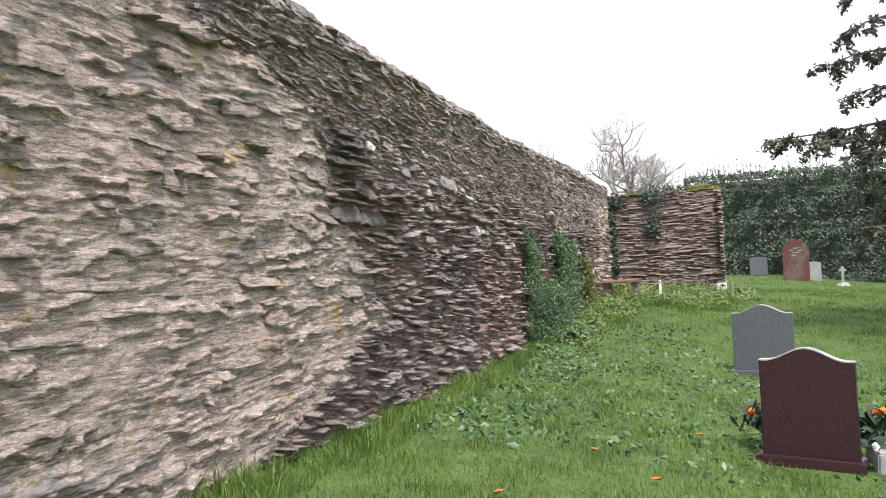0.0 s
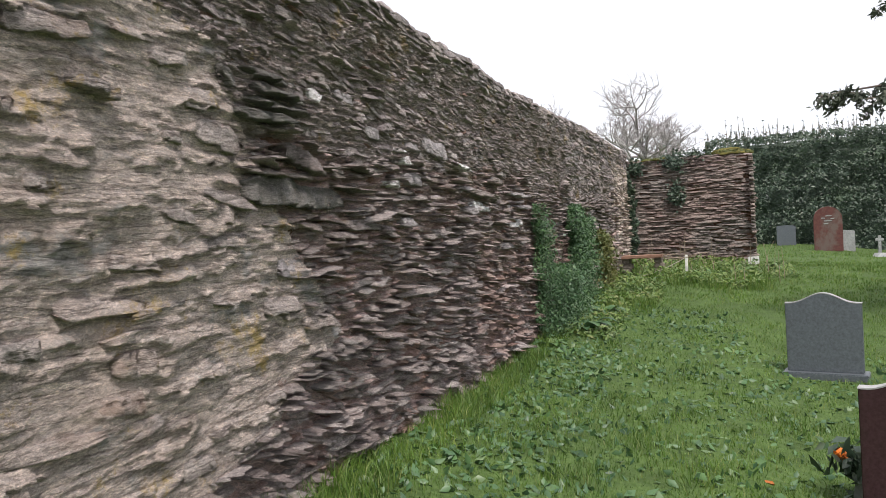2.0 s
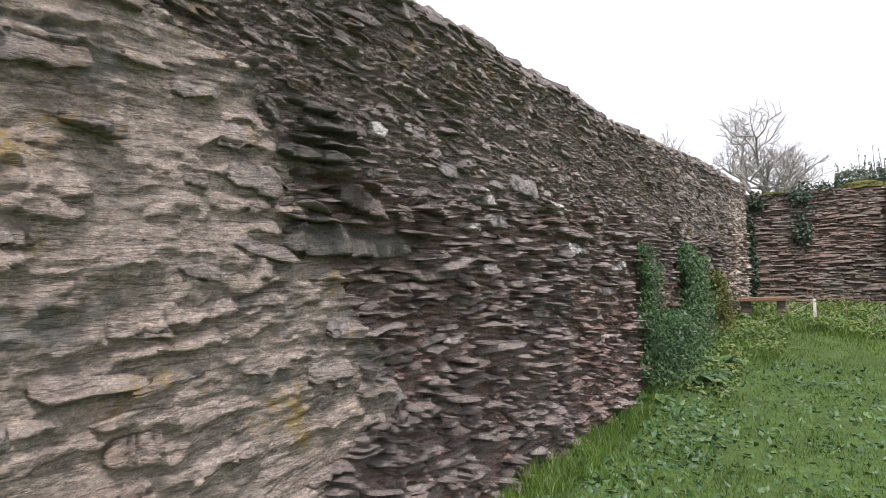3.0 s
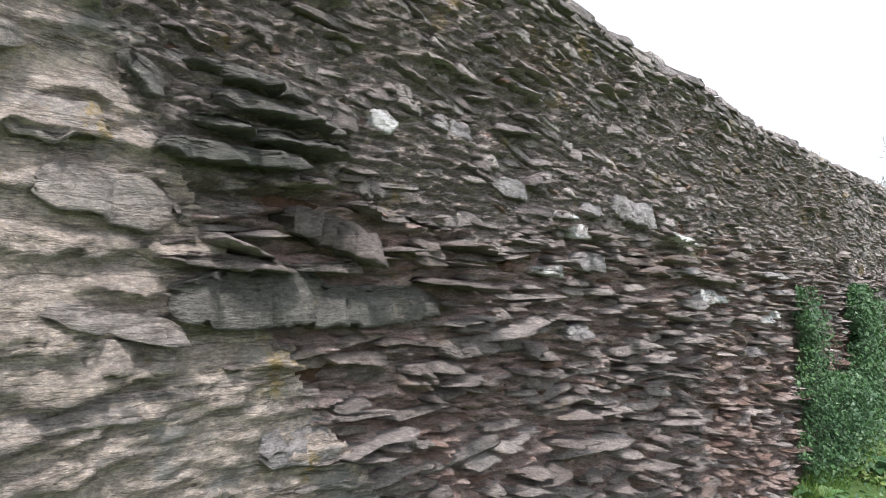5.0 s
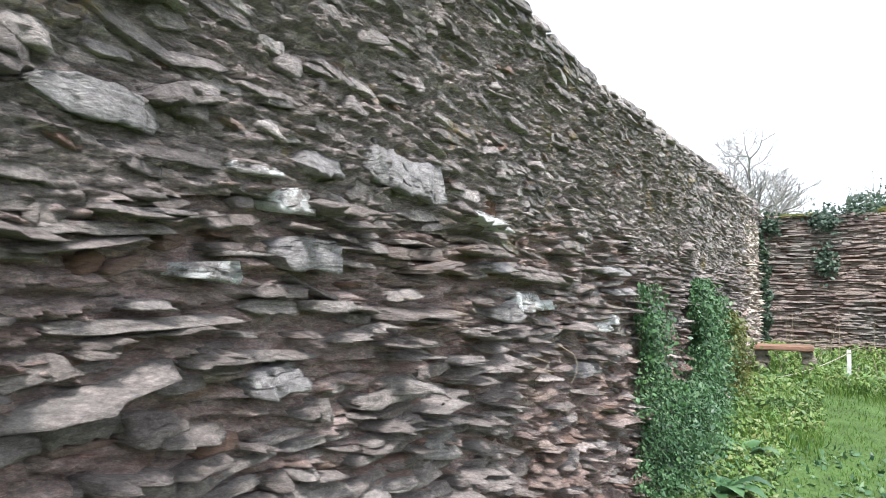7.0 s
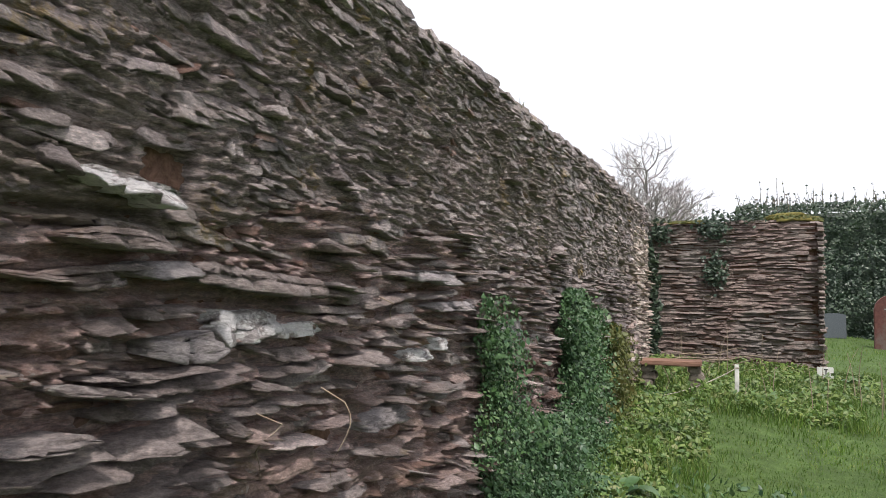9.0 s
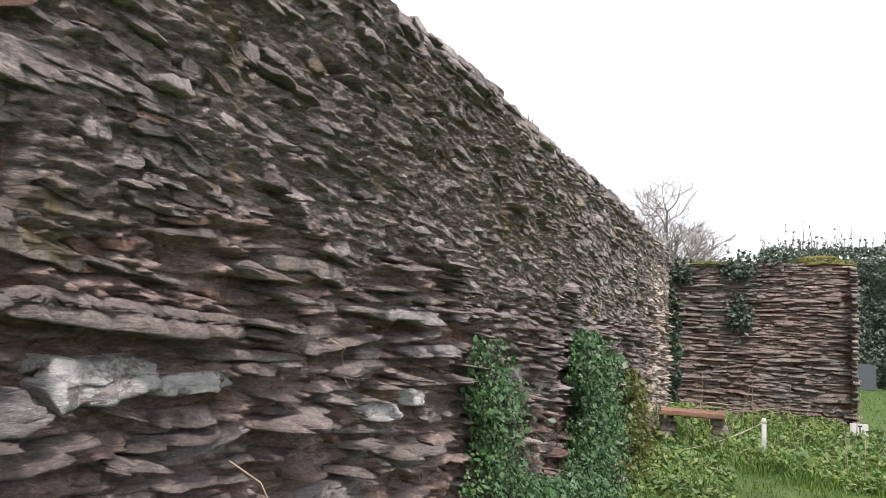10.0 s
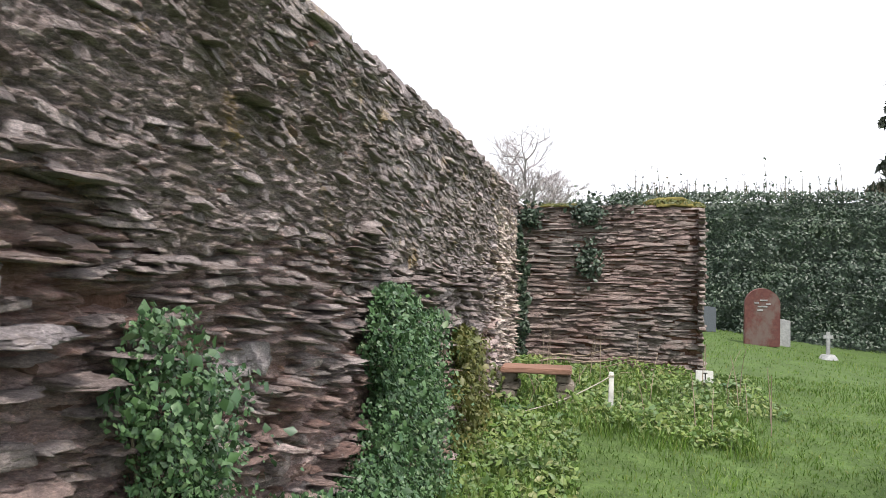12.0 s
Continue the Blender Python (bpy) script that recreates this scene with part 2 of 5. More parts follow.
def leafy(name, colours, rough=0.55, trans=0.25, patch=None):
    m, nt, b = material(name)
    step = 1.0 / (len(colours) - 1)
    c = ramp(nt, piece_random(nt), [(i * step, k) for i, k in enumerate(colours)])
    n = noise_tex(nt, 0.9, 4, (1, 1, 1), 0.6, 5.0)
    c = mix(nt, 1.0, c, ramp(nt, n, [(0.3, (0.7, 0.74, 0.7)), (0.7, patch or (1.25, 1.2, 1.0))]), "MULTIPLY")
    nt.links.new(c, b.inputs["Base Color"])
    b.inputs["Roughness"].default_value = rough
    t = nt.nodes.new("ShaderNodeBsdfTranslucent")
    nt.links.new(c, t.inputs[0])
    mx = nt.nodes.new("ShaderNodeMixShader")
    mx.inputs[0].default_value = trans
    nt.links.new(b.outputs[0], mx.inputs[1])
    nt.links.new(t.outputs[0], mx.inputs[2])
    nt.links.new(mx.outputs[0], nt.nodes["Material Output"].inputs[0])
    return m


M_MORTAR = mottled("red_earth_mortar", (0.10, 0.058, 0.043), (0.25, 0.145, 0.105), 34, 0.95, 0.05)
M_SOIL = mottled("turf", (0.041, 0.076, 0.018), (0.088, 0.141, 0.038), 22, 0.95, 0.02)
M_GRASS = leafy("grass_blades", [(0.067, 0.144, 0.021), (0.099, 0.196, 0.028), (0.086, 0.161, 0.033), (0.140, 0.239, 0.047), (0.207, 0.244, 0.080)], 0.5, 0.3)
M_IVY = leafy("ivy_leaves", [(0.045, 0.098, 0.047), (0.070, 0.148, 0.063), (0.100, 0.194, 0.079), (0.050, 0.113, 0.063), (0.140, 0.216, 0.105)], 0.45, 0.15)
M_WEED = leafy("weed_leaves", [(0.084, 0.156, 0.046), (0.132, 0.228, 0.057), (0.204, 0.276, 0.081), (0.096, 0.180, 0.069), (0.264, 0.288, 0.127)], 0.5, 0.25)
M_YELLOWISH = leafy("yellowing_leaves", [(0.13, 0.14, 0.04), (0.10, 0.13, 0.04), (0.19, 0.18, 0.065)], 0.5, 0.25)
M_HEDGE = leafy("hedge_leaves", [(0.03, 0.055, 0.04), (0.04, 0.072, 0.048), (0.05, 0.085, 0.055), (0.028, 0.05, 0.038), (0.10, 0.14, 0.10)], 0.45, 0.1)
M_NEEDLE = leafy("conifer_needles", [(0.05, 0.065, 0.05), (0.07, 0.09, 0.065), (0.045, 0.055, 0.045), (0.10, 0.115, 0.09)], 0.6, 0.1)
M_BARK = mottled("bark", (0.07, 0.055, 0.045), (0.16, 0.13, 0.11), 12, 0.9, 0.01, (1, 1, 0.3))
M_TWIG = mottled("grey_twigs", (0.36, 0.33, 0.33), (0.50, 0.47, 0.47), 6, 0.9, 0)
M_MOSS = mottled("moss", (0.09, 0.085, 0.025), (0.20, 0.17, 0.05), 18, 0.95, 0.03)
M_MAROON = mottled("maroon_polished_granite", (0.040, 0.018, 0.024), (0.052, 0.023, 0.030), 300, 0.22, 0, (1, 1, 1), 0.5)
M_GREYSTONE = mottled("blue_grey_granite", (0.085, 0.10, 0.115), (0.13, 0.145, 0.16), 260, 0.3, 0, (1, 1, 1), 0.5)
M_PALESTONE = mottled("pale_grey_headstone", (0.22, 0.23, 0.23), (0.36, 0.37, 0.36), 20, 0.8, 0.006)
# pale tone carries the sky's reflection on the worked headstone tops
M_EDGE = mottled("sky_highlight_worked_granite", (0.27, 0.27, 0.27), (0.40, 0.40, 0.39), 60, 0.6, 0.002)
M_REDSTONE, nt, bsdf = material("lichened_red_sandstone")
col = ramp(nt, noise_tex(nt, 14, 6), [(0.3, (0.085, 0.03, 0.026)), (0.7, (0.14, 0.056, 0.046))])
col = mix(nt, ramp(nt, noise_tex(nt, 2.4, 6, (1, 1, 0.7), 0.7, 2.2), [(0.46, (0, 0, 0)), (0.60, (0.85,) * 3)]), col, (0.14, 0.11, 0.095))
nt.links.new(col, bsdf.inputs["Base Color"])
bsdf.inputs["Roughness"].default_value = 0.9
M_LICHENCAP = mottled("lichen_grey_stone", (0.13, 0.11, 0.09), (0.25, 0.22, 0.18), 14, 0.9, 0.006)
M_WOOD = mottled("weathered_orange_board", (0.15, 0.085, 0.058), (0.30, 0.175, 0.125), 7, 0.85, 0.004, (1, 8, 8))
M_WHITE = mottled("white_paint", (0.62, 0.62, 0.58), (0.80, 0.80, 0.77), 25, 0.6, 0.001)
M_DARKLINE = mottled("black_mark", (0.03, 0.03, 0.03), (0.05, 0.05, 0.05), 30, 0.7, 0)
M_ROPE = mottled("faded_string", (0.30, 0.27, 0.22), (0.45, 0.42, 0.36), 60, 0.9, 0)
M_ORANGE = mottled("orange_petals", (0.60, 0.10, 0.015), (0.75, 0.26, 0.03), 60, 0.6, 0)
M_YELLOW = mottled("apricot_petals", (0.70, 0.36, 0.08), (0.8, 0.5, 0.2), 60, 0.6, 0)
M_DEADLEAF = mottled("fallen_orange_leaf", (0.35, 0.09, 0.02), (0.55, 0.20, 0.05), 40, 0.7, 0)
M_STICK = mottled("dead_wood", (0.22, 0.17, 0.12), (0.40, 0.33, 0.25), 14, 0.9, 0.002)
M_STEM = mottled("ivy_stems", (0.10, 0.085, 0.055), (0.20, 0.17, 0.11), 20, 0.9, 0)

# ---- ground ----
def axis(edges):
    return np.unique(np.concatenate([np.arange(a, b, s) for a, b, s in edges]))


gx = axis([(-4000, -200, 600), (-200, -20, 30), (-20, -3, 2), (-3, 4, 0.16), (4, 20, 1), (20, 200, 30), (200, 4100, 600)])
gy = axis([(-4000, -200, 600), (-200, -10, 20), (-10, 0, 1), (0, 20, 0.2), (20, 40, 1), (40, 200, 20), (200, 4100, 600)])
X, Y = np.meshgrid(gx, gy, indexing="ij")
Z = ground_z(X, Y)
idx = np.arange(X.size).reshape(X.shape)
F = np.stack([idx[:-1, :-1], idx[1:, :-1], idx[1:, 1:], idx[:-1, 1:]], -1).reshape(-1, 4)
ground = new("ground", mesh_np("ground", np.stack([X, Y, Z], -1).reshape(-1, 3), F, M_SOIL, True))
tagged(ground, "sloping churchyard lawn of short green grass", "ground", kind="structure")


def blades(P, height, width, lean):
    """Three-triangle grass blades at the points P."""
    n = len(P)
    a = rng.uniform(0, 2 * math.pi, n)
    b = rng.uniform(0, 2 * math.pi, n)
    side = np.stack([np.cos(a), np.sin(a), 0 * a], -1) * width[:, None]
    out = np.stack([np.cos(b), np.sin(b), 0 * b], -1) * (lean * height)[:, None]
    up = np.array([0, 0, 1.0]) * height[:, None]
    V = np.stack([P - side, P + side, P - side * 0.7 + up * 0.55 + out * 0.35, P + side * 0.7 + up * 0.55 + out * 0.35, P + up * (1 - 0.3 * lean[:, None]) + out], 1)
    k = np.arange(n)[:, None] * 5
    F = np.stack([k + [0, 1, 3], k + [0, 3, 2], k + [2, 3, 4]], 1).reshape(-1, 3)
    return V.reshape(-1, 3), F


def scatter(n, x0, x1, y0, y1):
    x, y = rng.uniform(x0, x1, n), rng.uniform(y0, y1, n)
    x = np.maximum(x, face_x(y) + 0.03)
    return np.stack([x, y, ground_z(x, y) - 0.01], -1)


def grass(name, zones, label):
    Vs, Fs, base = [], [], 0
    for n, x0, x1, y0, y1, h, w in zones:
        P = scatter(int(n * 0.85), x0, x1, y0, y1)
        keep = ~((P[:, 1] > 18.15) & (P[:, 1] < 18.9) & (P[:, 0] < 0.6))
        P = P[keep]
        tuft = 0.75 + 0.35 * waves(P[:, 0], P[:, 1], 5.0, 11)
        V, F = blades(P, h * tuft * rng.uniform(0.5, 1.4, len(P)), w * rng.uniform(0.6, 1.3, len(P)), rng.uniform(0.1, 1.0, len(P)))
        Vs.append(V), Fs.append(F + base)
        base += len(V)
    ob = new(name, mesh_np(name, np.concatenate(Vs), np.concatenate(Fs), M_GRASS))
    return tagged(ob, label, "grass", kind="stuff")


grass("grass", [(64000, -2.1, 1.8, 2.0, 7.5, 0.07, 0.0025), (46000, -2.1, 3.2, 7.5, 13, 0.06, 0.0032), (36000, -2.1, 5, 13, 19, 0.07, 0.005),
                (32000, 0.4, 12, 12, 28.5, 0.07, 0.0065), (12000, -2.1, 9, -5, 2.0, 0.07, 0.006), (16000, 1.8, 10, 2.0, 12, 0.07, 0.006), (9000, -2.13, -1.85, 2.0, 9.5, 0.15, 0.0025), (6500, -2.0, 0.6, 14.4, 18.3, 0.24, 0.0045), (2500, -2.0, -1.1, 11.5, 14.4, 0.18, 0.004)], "short lush green churchyard grass blades")

# ---- dry-stone walls ----
def bound(v):
    """Where the buff facing ends along the wall, at height v."""
    return np.interp(v, [0.3, 0.6, 0.77, 1.06, 1.31, 1.64, 2.0, 2.29, 2.45, 2.6, 2.9], [2.6, 3.7, 4.2, 4.75, 4.5, 4.25, 4.0, 3.9, 3.3, 2.6, 1.6])


def rows(u0, u1, v0, v1, height, length, gap, seed):
    """Stones laid in uneven courses: centre u, v, half length, half height."""
    r = np.random.default_rng(seed)
    out, v = [], v0
    while v < v1:
        h = height * r.uniform(0.6, 1.5)
        u = u0 - r.uniform(0, length)
        while u < u1:
            l = length * r.choice([0.45, 0.7, 1.0, 1.4, 2.0], p=[0.2, 0.25, 0.3, 0.17, 0.08]) * r.uniform(0.8, 1.2)
            hh = h * r.uniform(0.65, 1.2)
            out.append((u + l / 2, v + h / 2 + r.normal(0, height * 0.16), l / 2 - gap * r.uniform(0, 1), hh / 2))
            u += l
        v += h * 0.93
    a = np.array(out)
    a[:, 1] += 0.028 * waves(a[:, 0], a[:, 1] * 2, 1.6, seed)
    return a


def broken_line(r, m, s, knots, spread, chip):
    """Straight runs between a few random corners, with small chips: one value for each station s of m stones."""
    at = np.sort(r.uniform(-1, 1, (m, knots)), 1)
    at[:, 0], at[:, -1] = -1, 1
    val = r.uniform(1 - spread, 1 + spread * 0.5, (m, knots))
    out = np.empty_like(s)
    for i in range(m):
        out[i] = np.interp(s[i], at[i], val[i])
    return out * (1 - chip * (r.random(s.shape) < 0.22) * r.random(s.shape)) * (1 + r.normal(0, 0.05, s.shape))


def stones(S, proud, tilt, seed, K=8, jag=0.35, under=0.16, mids=1, rough=0.003, dip=0.0, slope=(0.05, 0.15, 0.3, 0.6), taper=(0.15, 0.9, 0.08, 0.7)):
    """Split slates: a laminated face that leans out to a thin, angular, broken lip, undercut behind it. One row of S each; axes along, up, out."""
    r = np.random.default_rng(seed)
    m, n = len(S), 2 * mids + 5
    a, b, p = S[:, 2:3], S[:, 3:4], proud[:, None]
    s = np.linspace(-1, 1, K)[None] + r.uniform(-0.8, 0.8, (m, K)) / K
    s[:, 0], s[:, -1] = -1, 1
    s = np.sort(s, 1)
    u = lambda lo, hi: r.uniform(lo, hi, (m, 1))
    e0, e1, f0, f1 = taper
    ends = np.minimum(1, np.minimum(u(e0, e1) + (1 + s) / u(f0, f1), u(e0, e1) + (1 - s) / u(f0, f1)))
    deep = np.minimum(1, np.minimum(u(0.2, 0.9) + (1 + s) / u(0.1, 0.8), u(0.2, 0.9) + (1 - s) / u(0.1, 0.8)))
    nz = lambda k: r.normal(0, k, (m, K))
    x = s * a
    lipd = p * deep * np.clip(broken_line(r, m, s, max(5, K // 2), 0.6, 0.7), 0.12, 1.4)
    topd = p * r.choice(slope, (m, 1), p=[0.3, 0.3, 0.2, 0.2]) * deep * np.clip(broken_line(r, m, s, 4, 0.4, 0.2), 0.2, 1.3)
    topd = np.minimum(topd, lipd)
    wedge = r.uniform(-0.3, 0.3, (m, 1)) * s
    lipz = -b * ends * np.clip(0.75 + wedge + jag * (broken_line(r, m, s, max(6, K // 2), 0.7, 0.7) - 0.8), 0.1, 1.3)
    topz = b * ends * np.clip(broken_line(r, m, s, 4, 0.4, 0.05) + wedge * 0.6, 0.3, 1.3) + 0.001
    lev = [(topz, np.full((m, K), -0.08)), (topz, topd)]
    cut = np.sort(r.random((m, mids, 1)), axis=1)
    for i in range(mids):
        # a split in the bed: a thin ledge across the leaning face
        q = np.clip(cut[:, i] * 0.9 + nz(0.05), 0.02, 0.93)
        ledge = np.abs(r.normal(0, 1, (m, 1))) * 0.13 * p * broken_line(r, m, s, 4, 0.9, 0.5)
        dd = topd + (lipd - topd) * q
        lev.append((topz + (lipz - topz) * q, dd - ledge * 0.6 + nz(rough * 0.4)))
        lev.append((topz + (lipz - topz) * (q + 0.02), dd + ledge * 0.6))
    lev += [(lipz, lipd), (lipz - b * under * ends, lipd * 0.95), (lipz + b * 0.35 * ends, np.full((m, K), -0.08))]
    xs = [x + r.normal(0, 0.012, (m, K)) * a for _ in lev]
    L = np.stack([np.stack([xx, zz, dd], -1) for xx, (zz, dd) in zip(xs, lev)], 2).reshape(m, K * n, 3)
    t = dip + tilt * r.normal(0, 1, m)[:, None]
    slant = r.normal(0, 0.14, m)[:, None]
    along = L[..., 0] * np.cos(t) - L[..., 1] * np.sin(t)
    up = L[..., 0] * np.sin(t) + L[..., 1] * np.cos(t)
    d = L[..., 2] + slant * L[..., 0] * (L[..., 2] > 0) * 0.5
    V = np.stack([along + S[:, 0:1], up + S[:, 1:2], d], -1)
    F = []
    for k in range(K - 1):
        for q in range(n - 1):
            i, j = k * n + q, (k + 1) * n + q
            F += [(i, i + 1, j + 1), (i, j + 1, j)]
    for k, o in ((0, 1), ((K - 1) * n, -1)):
        for q in range(1, n - 1):
            F.append((k, k + q + 1, k + q)[::o])
    return V, np.array(F)


def on_main(V):
    return np.stack([face_x(V[..., 1 - 1]) + V[..., 2], V[..., 0], V[..., 1]], -1)


def flat(V, F):
    m, k, _ = V.shape
    return V.reshape(-1, 3), (np.arange(m)[:, None, None] * k + F[None]).reshape(-1, 3)


# core of the long wall: uneven earth-mortared face, ragged top
cu, cv = np.arange(-6, 18.9, 0.06), np.linspace(0, 1, 40)
U, T = np.meshgrid(cu, cv, indexing="ij")
top = wall_top(U) + 0.03 * waves(U, 0 * U, 9, 21) + 0.025 * waves(U, 0 * U, 31, 22) - 0.03
Zc = -0.6 + (top + 0.6) * T
Xc = face_x(U) - 0.045 - 0.025 * smoothstep(-0.1, 0.2, U - bound(Zc)) * (1 - 0.5 * smoothstep(1.8, 2.2, Zc)) + 0.016 * waves(U, Zc * 1.5, 9, 5) + 0.010 * waves(U, Zc * 2, 27, 6)
back = np.stack([np.full(len(cu), -2.72), cu, top[:, -1] + 0.1], -1)
low = np.stack([np.full(len(cu), -2.72), cu, np.full(len(cu), -0.6)], -1)
grid = np.concatenate([np.stack([Xc, U, Zc], -1), back[:, None], low[:, None]], 1)
ids = np.arange(grid.shape[0] * grid.shape[1]).reshape(grid.shape[:2])
F = np.stack([ids[:-1, :-1], ids[1:, :-1], ids[1:, 1:], ids[:-1, 1:]], -1).reshape(-1, 4)
wall_west = new("wall_west", mesh_np("wall_west", grid.reshape(-1, 3), F, M_MORTAR))
tagged(wall_west, "long high wall of rough layered slate rubble in red earth mortar", "wall", kind="structure")

# stones that stand out, as (from, to along the wall, foot, head, how proud, lean, material)
FEATURES = [
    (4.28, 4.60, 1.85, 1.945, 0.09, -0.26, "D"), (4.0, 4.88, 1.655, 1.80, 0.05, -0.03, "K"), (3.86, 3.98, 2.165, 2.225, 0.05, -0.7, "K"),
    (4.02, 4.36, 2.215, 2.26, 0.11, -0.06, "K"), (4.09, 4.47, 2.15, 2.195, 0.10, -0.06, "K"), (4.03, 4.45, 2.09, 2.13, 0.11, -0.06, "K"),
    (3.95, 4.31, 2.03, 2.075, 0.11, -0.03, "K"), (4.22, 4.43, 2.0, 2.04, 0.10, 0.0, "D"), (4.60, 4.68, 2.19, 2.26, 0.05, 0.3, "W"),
    (3.96, 4.30, 1.80, 1.84, 0.08, -0.04, "D"), (4.32, 4.55, 1.80, 1.835, 0.09, 0.04, "D"), (4.22, 4.45, 1.34, 1.46, 0.035, 0.05, "G"), (4.88, 5.20, 1.55, 1.62, 0.06, 0.0, "D"),
    (4.85, 5.06, 2.23, 2.29, 0.035, -0.1, "G"), (5.15, 5.42, 2.07, 2.14, 0.04, -0.05, "G"), (3.72, 4.0, 1.88, 1.99, 0.03, -0.1, "P"),
    (6.09, 6.50, 2.05, 2.17, 0.045, -0.03, "G"), (5.73, 5.95, 1.82, 1.91, 0.06, -0.1, "G"), (5.65, 5.81, 1.56, 1.63, 0.07, 0.05, "G"),
    (5.59, 5.73, 2.03, 2.06, 0.05, 0.05, "W"), (5.46, 5.61, 1.805, 1.85, 0.06, 0.0, "W"), (5.72, 5.85, 1.96, 2.02, 0.05, 0.1, "W"), (5.79, 5.98, 2.05, 2.115, 0.05, 0.0, "G"),
    (7.13, 7.38, 1.68, 1.77, 0.045, 0.0, "W"), (6.91, 7.12, 1.655, 1.725, 0.07, -0.05, "G"), (7.38, 7.60, 1.68, 1.72, 0.06, 0.03, "W"),
    (6.68, 6.96, 1.99, 2.045, 0.10, -0.1, "W"), (7.04, 7.60, 1.80, 1.865, 0.10, -0.06, "D"), (6.68, 6.91, 1.89, 1.93, 0.09, -0.02, "D"), (6.85, 7.04, 1.835, 1.88, 0.08, 0.0, "G"),
    (8.25, 8.76, 1.835, 1.89, 0.10, -0.02, "G"), (8.46, 8.96, 1.72, 1.765, 0.11, 0.0, "G"), (8.54, 8.68, 1.55, 1.62, 0.06, 0.0, "W"), (8.27, 8.44, 1.54, 1.585, 0.07, 0.0, "W"),
    (9.60, 9.98, 1.53, 1.65, 0.05, -0.05, "G"), (7.60, 7.80, 1.92, 1.96, 0.08, -0.12, "D"), (7.9, 8.2, 1.34, 1.40, 0.08, 0.05, "G"), (8.05, 8.30, 1.68, 1.72, 0.09, 0.06, "D"),
]
HOLLOWS = [(4.0, 4.5, 1.955, 1.995), (6.92, 7.07, 2.03, 2.13), (7.40, 7.54, 1.89, 2.0), (4.22, 4.46, 1.53, 1.58), (9.46, 9.58, 1.50, 1.60), (9.08, 9.3, 1.77, 1.82), (7.0, 7.6, 1.775, 1.80),
           (8.3, 8.75, 1.80, 1.83), (7.6, 7.9, 1.32, 1.40), (7.95, 8.15, 2.52, 2.57), (8.5, 8.8, 2.42, 2.46), (6.6, 6.95, 1.955, 1.985), (8.12, 8.26, 1.58, 1.66)]


def value_noise(x, y, seed):
    """Smooth noise for arrays, 0 to 1, one cell a unit."""
    table = np.random.default_rng(seed).random((256, 256))
    i, j = np.floor(x).astype(int), np.floor(y).astype(int)
    f, g = x - i, y - j
    f, g = f * f * (3 - 2 * f), g * g * (3 - 2 * g)
    at = lambda p, q: table[p & 255, q & 255]
    return (at(i, j) * (1 - f) + at(i + 1, j) * f) * (1 - g) + (at(i, j + 1) * (1 - f) + at(i + 1, j + 1) * f) * g


def shelves(u, v, h, l, seed, share=1.0):
    """Relief of broken beds, 0 to 1: each leans out to a ragged lower lip and drops back under it."""
    table = np.random.default_rng(seed).random((256, 256))
    w = v + h * 1.3 * (value_noise(u / (l * 1.3), v / (h * 3), seed + 1) - 0.5) + h * 0.5 * (value_noise(u / (l * 0.3), v / h, seed + 2) - 0.5)
    row = np.floor(w / h)
    f = w / h - row
    k = row.astype(int) & 255
    along = u / l + table[k, 0] * 9 + 0.8 * (value_noise(u / l * 2, row * 7.3, seed + 3) - 0.5)
    cell = np.floor(along)
    g = along - cell
    size = table[k, cell.astype(int) & 255]
    size = np.where(size < share, 0.35 + 0.65 * size / share, 0.0)
    edge = np.clip(np.minimum(g, 1 - g) * 7, 0, 1) ** 0.6
    lip = 0.1 + 0.45 * value_noise(u / (l * 0.16), row * 3.1, seed + 4)
    lean = 1 - 0.75 * (f - lip) / (1 - lip)
    return np.where(f > lip, lean, 0.0) * size * edge


def sheet(name, u0, u1, v0, v1, du, dv, out, keep, mat, label):
    u, v = np.meshgrid(np.arange(u0, u1, du), np.arange(v0, v1, dv), indexing="ij")
    r = np.random.default_rng(5)
    V = np.stack([u + r.uniform(-0.3, 0.3, u.shape) * du, v + r.uniform(-0.25, 0.25, u.shape) * dv, out(u, v) + r.normal(0, 0.0012, u.shape)], -1)
    ok = keep(u, v) & (v < wall_top(u) - 0.02)
    ids = np.arange(u.size).reshape(u.shape)
    F = np.stack([ids[:-1, :-1], ids[1:, :-1], ids[1:, 1:], ids[:-1, 1:]], -1)[ok[:-1, :-1] & ok[1:, 1:]]
    used, back = np.unique(F, return_inverse=True)
    part_np(name, on_main(V.reshape(-1, 3))[used], back.reshape(F.shape), mat, wall_west, label, "stuff")


def hollow(u, v):
    """How far the face is dug out, 0 to 1."""
    q = 0 * u
    for u0, u1, v0, v1 in HOLLOWS:
        e = 0.03 * (value_noise(u * 30, v * 60, 3) - 0.5)
        q = np.maximum(q, smoothstep(-0.02, 0.03, np.minimum(np.minimum(u - u0, u1 - u), np.minimum(v - v0, v1 - v) * 2) + e))
    return q


def lower_relief(u, v):
    flakes = 0.072 * shelves(u, v, 0.046, 0.17, 101, 0.75) + 0.034 * shelves(u, v, 0.022, 0.08, 111, 0.8) + 0.009 * shelves(u, v, 0.011, 0.035, 121)
    return -0.048 + flakes * (1 - 0.7 * hollow(u, v)) - 0.03 * hollow(u, v) + 0.012 * (value_noise(u * 22, v * 34, 7) - 0.5)


